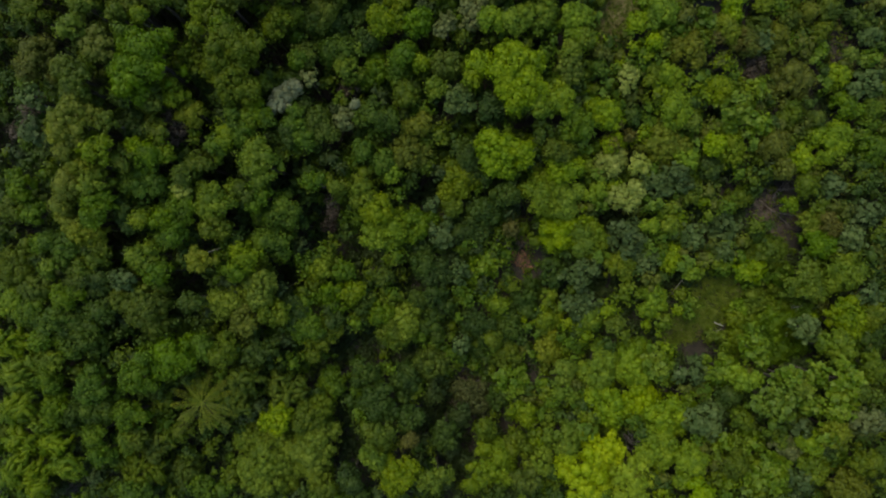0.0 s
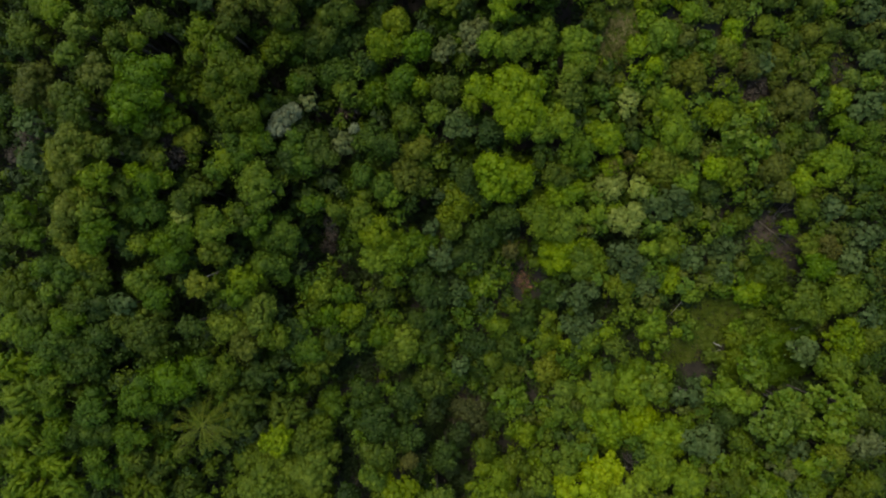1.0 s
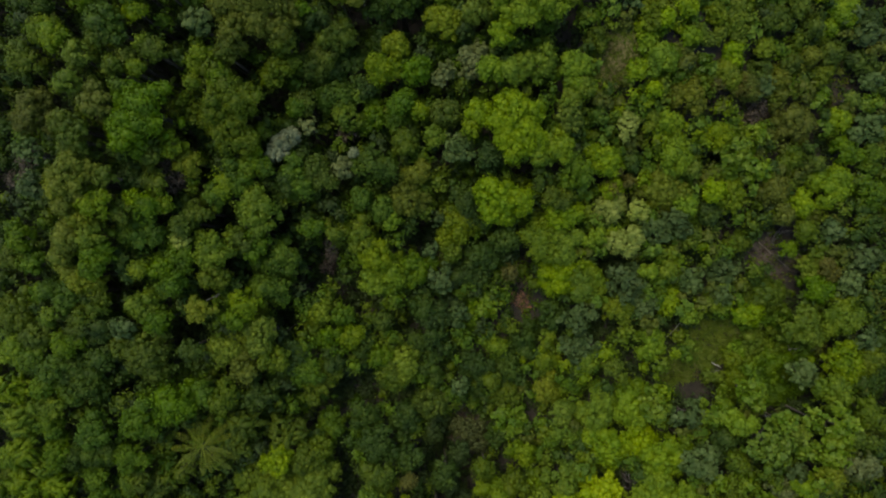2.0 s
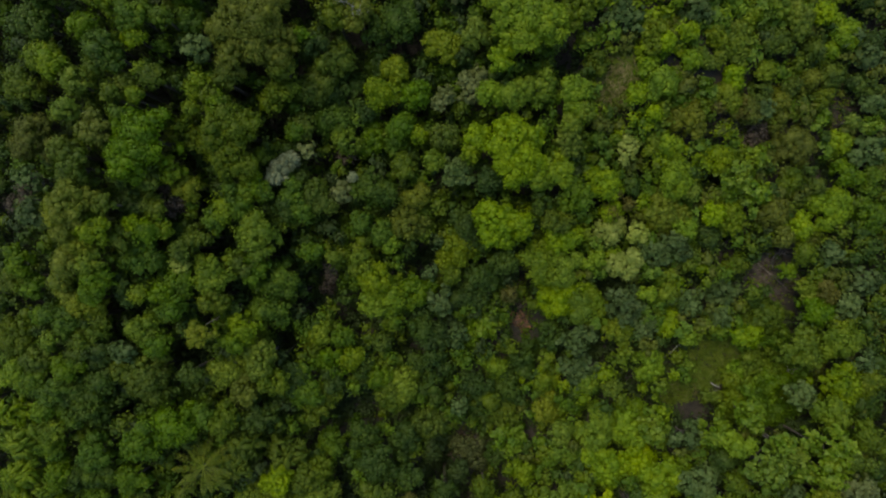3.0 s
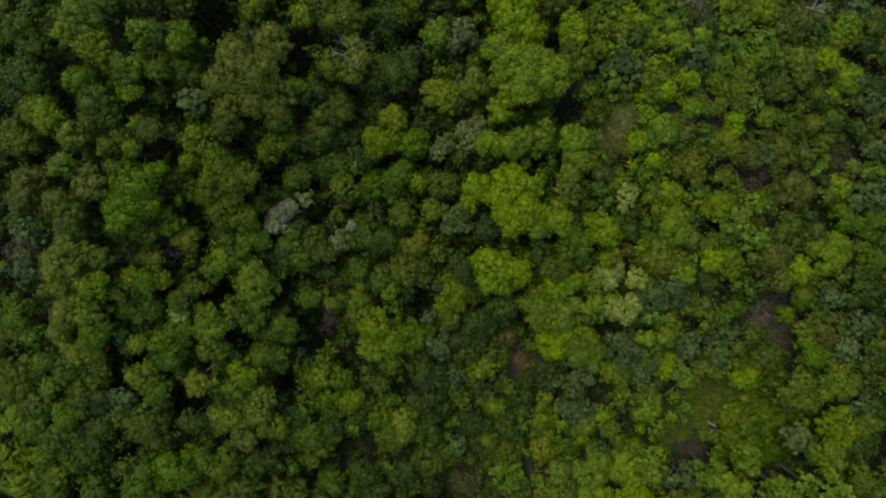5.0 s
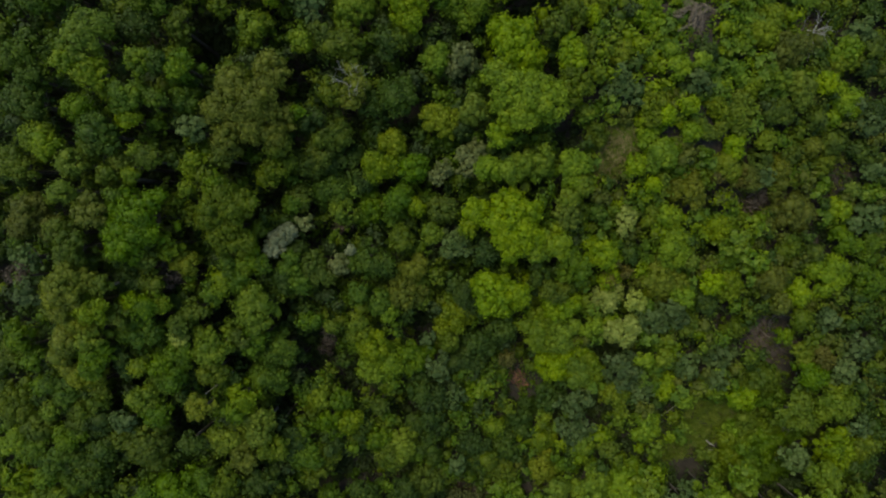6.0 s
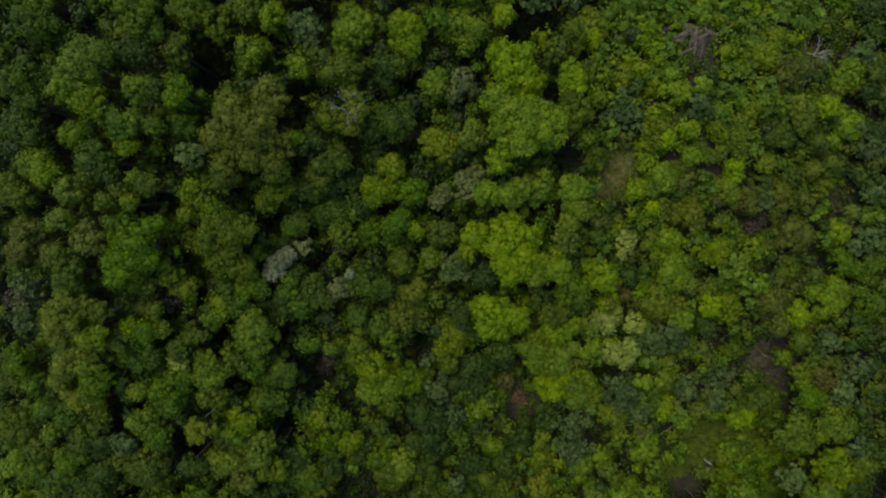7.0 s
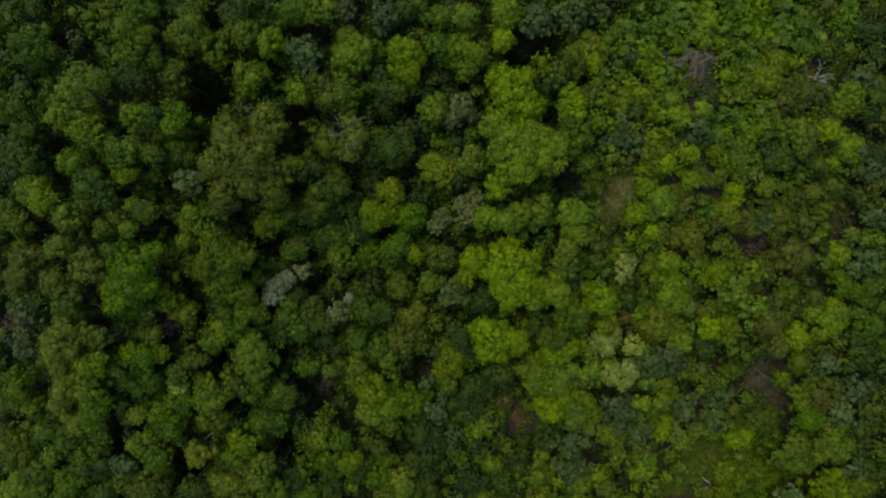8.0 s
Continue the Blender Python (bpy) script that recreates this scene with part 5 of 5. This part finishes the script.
# ---- fallen leaves and sprigs on the bare ground ----
def scatter(name, label, mat, per_area, length, lift, seed):
    rng = np.random.default_rng(seed)
    at = []
    for x, y, R in SOIL_SPOTS:
        for _ in range(int(per_area * R * R)):
            a, q = rng.uniform(0, 6.283), 1.3 * R * rng.random() ** 0.6
            px, py = x + q * math.cos(a), y + q * math.sin(a)
            c = np.array([px, py, ground_height(px, py) + lift * (0.6 + rng.random())])
            at += [c + rng.normal(0, length * 0.8, 3) * np.array([1, 1, 0.35]) for _ in range(5)]
    at = np.array(at)
    v, f = leaves(rng, at, np.tile([0.0, 0.0, 1.0], (len(at), 1)), length)
    tagged(new(name, mesh_of(name, v, f, mat)), label=label, category="leaves", kind="stuff")


dead_leaf = leaf_material("dead_leaves", (0.018, 0.013, 0.008), (0.05, 0.036, 0.022), (0.13, 0.1, 0.065), 0.8, 0.1)
scatter("fallen_leaves", "dry brown fallen leaves strewn over bare ground", dead_leaf, 34, 0.17, 0.17, 41)
scatter("seedlings", "small green seedlings sprouting from bare ground", OLIVE.mat, 20, 0.2, 0.25, 42)


# ---- grass ----
def blades(name, label, spots, mat, high, seed):
    """Tufts of narrow bent blades, over the round spots given as (x, y, radius, tufts)."""
    rng = np.random.default_rng(seed)
    v, f = [], []
    for x, y, R, tufts in spots:
        for _ in range(tufts):
            a, q = rng.uniform(0, 6.283), R * math.sqrt(rng.random())
            px, py = x + q * math.cos(a), y + q * math.sin(a)
            g = ground_height(px, py)
            for _ in range(9):
                b, ln, w = rng.uniform(0, 6.283), high * rng.uniform(0.5, 1.2), rng.uniform(0.015, 0.035) * high / 0.5
                dx, dy = math.cos(b), math.sin(b)
                n = len(v)
                v += [(px - dy * w, py + dx * w, g), (px + dy * w, py - dx * w, g),
                      (px + dx * ln * 0.35 + dy * w, py + dy * ln * 0.35 - dx * w, g + ln * 0.6),
                      (px + dx * ln * 0.35 - dy * w, py + dy * ln * 0.35 + dx * w, g + ln * 0.6),
                      (px + dx * ln * 0.9, py + dy * ln * 0.9, g + ln * 0.65)]
                f += [(n, n + 1, n + 2), (n, n + 2, n + 3), (n + 3, n + 2, n + 4)]
    tagged(new(name, mesh_of(name, v, f, mat)), label=label, category="grass", kind="stuff")


grass_green = leaf_material("grass_blades", (0.036, 0.062, 0.005), (0.08, 0.115, 0.009), (0.135, 0.165, 0.02), 0.6, 0.3)
grass_dry = leaf_material("dry_grass_blades", (0.08, 0.07, 0.022), (0.16, 0.14, 0.05), (0.26, 0.23, 0.1), 0.7, 0.2)
blades("grass", "tall olive-green grass covering the clearing", [(26.2, -4.3, 2.6, 480), (31.2, -4.8, 3.4, 420), (29.5, -8.0, 2.6, 260), (27.4, -1.8, 1.8, 130), (24.6, -6.4, 2.0, 150), (23.3, -7.2, 1.7, 150), (22.4, -6.2, 1.2, 40)], grass_green, 0.5, 5)
blades("dry_grass", "pale dry grass beside bare earth", [(14.5, 21.0, 1.5, 150), (13.7, 19.5, 1.0, 30), (15.4, 22.2, 1.1, 45)], grass_dry, 0.85, 6)
blades("green_grass", "long green grass growing among the dry tufts", [(14.6, 21.0, 1.9, 190), (13.8, 19.4, 1.2, 60), (15.6, 22.3, 1.3, 90)], grass_green, 0.85, 8)
blades("short_dry_grass", "thin short dry grass at the edge of the clearing", [(29.0, -3.0, 1.2, 60), (24.2, -6.8, 1.4, 60)], grass_dry, 0.4, 7)


# ---- palms ----
def frond(rng, length, arch, mat, wide=0.27, pairs=20, blade=0.05):
    """One feather-shaped frond along +x: a bowed midrib with leaflets in pairs, in one mesh."""
    v, f = [], []

    def spot(s):
        return Vector((length * s * (1 - 0.12 * s), 0, length * (0.35 * s - arch * s * s)))

    for i in range(8):
        a, b = spot(i / 8), spot((i + 1) / 8)
        n = len(v)
        w = 0.035 * (1 - i / 9)
        v += [(a.x, -w, a.z), (a.x, w, a.z), (b.x, w * 0.85, b.z), (b.x, -w * 0.85, b.z)]
        f.append((n, n + 1, n + 2, n + 3))
    for i in range(pairs):
        s = 0.12 + 0.86 * i / pairs
        p = spot(s)
        ln = length * wide * math.sin(math.pi * min(0.97, 0.12 + s * 0.86)) * rng.uniform(0.8, 1.1)
        for side in (-1, 1):
            tip = p + Vector((ln * 0.7, side * ln * 0.75, -ln * rng.uniform(0.3, 0.8)))
            mid = (p + tip) / 2 + Vector((0, 0, ln * 0.1))
            n = len(v)
            v += [p[:], (mid.x - blade, mid.y, mid.z), tip[:], (mid.x + blade, mid.y, mid.z)]
            f.append((n, n + 1, n + 2, n + 3))
    return mesh_of("frond", v, f, mat)


def palm(label, x, y, top, R, fronds, mat, seed):
    rng = np.random.default_rng(seed)
    g = ground_height(x, y)
    base = tagged(new("palm_tree"), label=label, category="palm tree")
    base.location = (x, y, g)
    h = top - g - 0.3 * R
    v, f = tube([(0, 0, -0.2), (0.08, 0.03, h * 0.5), (0, 0, h)], [0.2, 0.14, 0.12], 9)
    part("trunk", mesh_of("trunk", v, f, bark), base, "ringed grey-brown trunk")
    for i in range(fronds):
        ob = part("frond", frond(rng, R * rng.uniform(0.75, 1.15), rng.uniform(0.3, 0.6), mat, 0.16, 26, 0.03), base)
        ob.location = (0, 0, h)
        ob.rotation_euler = (rng.normal(0, 0.12), rng.uniform(-0.2, 0.25), i * 2.39996 + rng.normal(0, 0.12))


palm("palm tree with long arching yellowish olive fronds among trees", -21.4, -14.4, 5.6, 4.0, 17, KHAKI.mat, 3)


# ---- a heap of dead fronds ----
def dead_palm(x, y):
    rng = np.random.default_rng(12)
    g = ground_height(x, y)
    base = tagged(new("dead_palm"), label="collapsed dead palm with grey-brown withered fronds on the ground", category="dead palm")
    base.location = (x, y, g + 0.25)
    for i in range(30):
        ob = part("frond", frond(rng, rng.uniform(0.9, 1.8), rng.uniform(0.28, 0.42), dry_frond, 0.2, 14, 0.018), base)
        ob.location = (0.65 + rng.normal(0, 0.7), 0.4 + rng.normal(0, 0.45), 0.3 + 0.03 * i)
        ob.rotation_euler = (rng.normal(0, 0.3), 0.1, radians(212) + rng.normal(0, 0.75))


dead_palm(19.3, 31.7)


# ---- leafless trees and fallen wood ----
def bare_tree(label, x, y, top, R, mat, seed, boughs=7, thick=1.0):
    rng = np.random.default_rng(seed)
    g = ground_height(x, y)
    h = top - g
    base = tagged(new("dead_tree"), label=label, category="dead tree")
    base.location = (x, y, g)
    v, f = tube([(0, 0, -0.2), (0.1, 0.05, h * 0.5), (0, 0.1, h * 0.9)], [0.13 * thick, 0.1 * thick, 0.04 * thick], 7)
    part("trunk", mesh_of("trunk", v, f, mat), base)
    for i in range(boughs):
        a = i * 2.39996 + rng.normal(0, 0.5)
        reach = R * rng.uniform(0.45, 1.15)
        lo = Vector((0.1 * R * rng.normal(), 0.1 * R * rng.normal(), h * rng.uniform(0.35, 0.85)))
        hi = Vector((reach * math.cos(a), reach * math.sin(a), h * rng.uniform(0.8, 1.02)))
        knee = lo.lerp(hi, 0.35) + Vector(rng.normal(0, 0.1 * R, 3))
        bow = lo.lerp(hi, 0.7) + Vector(rng.normal(0, 0.13 * R, 3))
        w = thick * rng.uniform(0.7, 1.15)
        v, f = tube([lo, knee, bow, hi], [0.06 * w, 0.048 * w, 0.034 * w, 0.012 * w], 6)
        for k in range(6):
            s = knee.lerp(hi, 0.15 * k)
            e = s + (hi - lo).normalized() * 0.25 * R + Vector((rng.normal(0, 0.26 * R), rng.normal(0, 0.26 * R), rng.uniform(0, 0.2) * R))
            tv, tf = tube([s, s.lerp(e, 0.5) + Vector(rng.normal(0, 0.05 * R, 3)), e], [0.026 * w, 0.018 * w, 0.007 * w], 5)
            n = len(v)
            v, f = v + tv, f + [tuple(q + n for q in face) for face in tf]
        part("limb", mesh_of("limb", v, f, mat), base)


bare_tree("leafless tree with bleached white branches over brown ground", 30.5, 31.2, 6.8, 1.5, pale_bark, 21, 8, 0.55)
bare_tree("dying tree with thin pale leafless twigs above the canopy", -7.35, 24.9, 12.0, 1.4, pale_bark, 26, 16, 0.42)
bare_tree("leafless grey shrub of fine twigs on bare ground", 4.5, -13.6, -1.2, 1.0, grey_bark, 22, 12, 0.45)
bare_tree("leafless grey shrub of fine twigs on bare ground", 2.7, -16.0, -3.0, 1.2, grey_bark, 25, 14, 0.45)
bare_tree("leafless grey shrub standing by bright bushes", 18.4, -18.0, 2.0, 1.2, grey_bark, 23, 6)
bare_tree("dead grey branches standing in a dark gap", 31.6, 6.4, 2.4, 1.1, grey_bark, 24, 6)


def stick(label, x0, y0, x1, y1, lift, thick, mat, seed):
    """A fallen branch lying between two points, with a few stubs."""
    rng = np.random.default_rng(seed)
    a, b = Vector((x0, y0, ground_height(x0, y0) + thick)), Vector((x1, y1, ground_height(x1, y1) + lift))
    m = a.lerp(b, 0.5) + Vector((rng.normal(0, 0.08), rng.normal(0, 0.08), 0.05))
    v, f = tube([a, m, b], [thick, thick * 0.8, thick * 0.35], 7)
    for k in range(3):
        s = a.lerp(b, 0.4 + 0.2 * k)
        e = s + Vector((rng.normal(0, 0.35), rng.normal(0, 0.35), rng.uniform(0.05, 0.3)))
        tv, tf = tube([s, e], [thick * 0.45, thick * 0.15], 5)
        n = len(v)
        v, f = v + tv, f + [tuple(q + n for q in face) for face in tf]
    ob = new("fallen_branch", mesh_of("fallen_branch", v, f, mat))
    tagged(ob, label=label, category="branch", group="fallen branches")


stick("long grey-brown fallen branch across a brown hollow", 30.0, 5.4, 32.7, 3.0, 0.5, 0.07, bark_light, 31)
stick("pale fallen branch at the hollow's edge", 34.2, 2.2, 35.6, 0.9, 0.5, 0.07, pale_bark, 32)
stick("broken pale branch in a dark hollow", 34.9, 2.4, 34.2, 0.6, 0.4, 0.05, pale_bark, 33)
stick("thin pale stem leaning out of a gap", 22.0, -4.3, 22.6, -1.9, 2.4, 0.05, pale_bark, 34)
stick("bleached stick lying in tall grass", 32.8, -4.2, 33.5, -4.6, 1.5, 0.06, pale_bark, 35)
stick("bleached stick lying in tall grass", 26.5, -6.4, 27.0, -6.7, 1.0, 0.07, pale_bark, 36)
stick("grey branch lying in a canopy gap", 6.0, 0.9, 6.6, -0.4, 0.5, 0.06, pale_bark, 37)
stick("thin pale upright stem in scrub", 5.2, 0.4, 5.1, 1.5, 1.6, 0.035, pale_bark, 38)
stick("bleached twig caught on low bushes", 32.2, -7.9, 32.9, -7.4, 1.5, 0.035, pale_bark, 39)
stick("bleached twig caught on low bushes", 26.2, -7.3, 26.8, -7.0, 1.2, 0.04, pale_bark, 40)
stick("bleached twig caught on low bushes", 33.4, -5.1, 33.9, -4.5, 1.5, 0.035, pale_bark, 41)
stick("dark fallen bough in a brown hollow", 31.0, 4.4, 33.9, 3.9, 0.6, 0.08, bark_light, 42)
stick("dark fallen bough in a brown hollow", 33.0, 5.6, 34.6, 2.6, 0.5, 0.06, bark_light, 43)
stick("pale dead stem leaning in a dark canopy gap", -18.6, 0.8, -20.1, -0.8, 7.2, 0.09, pale_bark, 44)
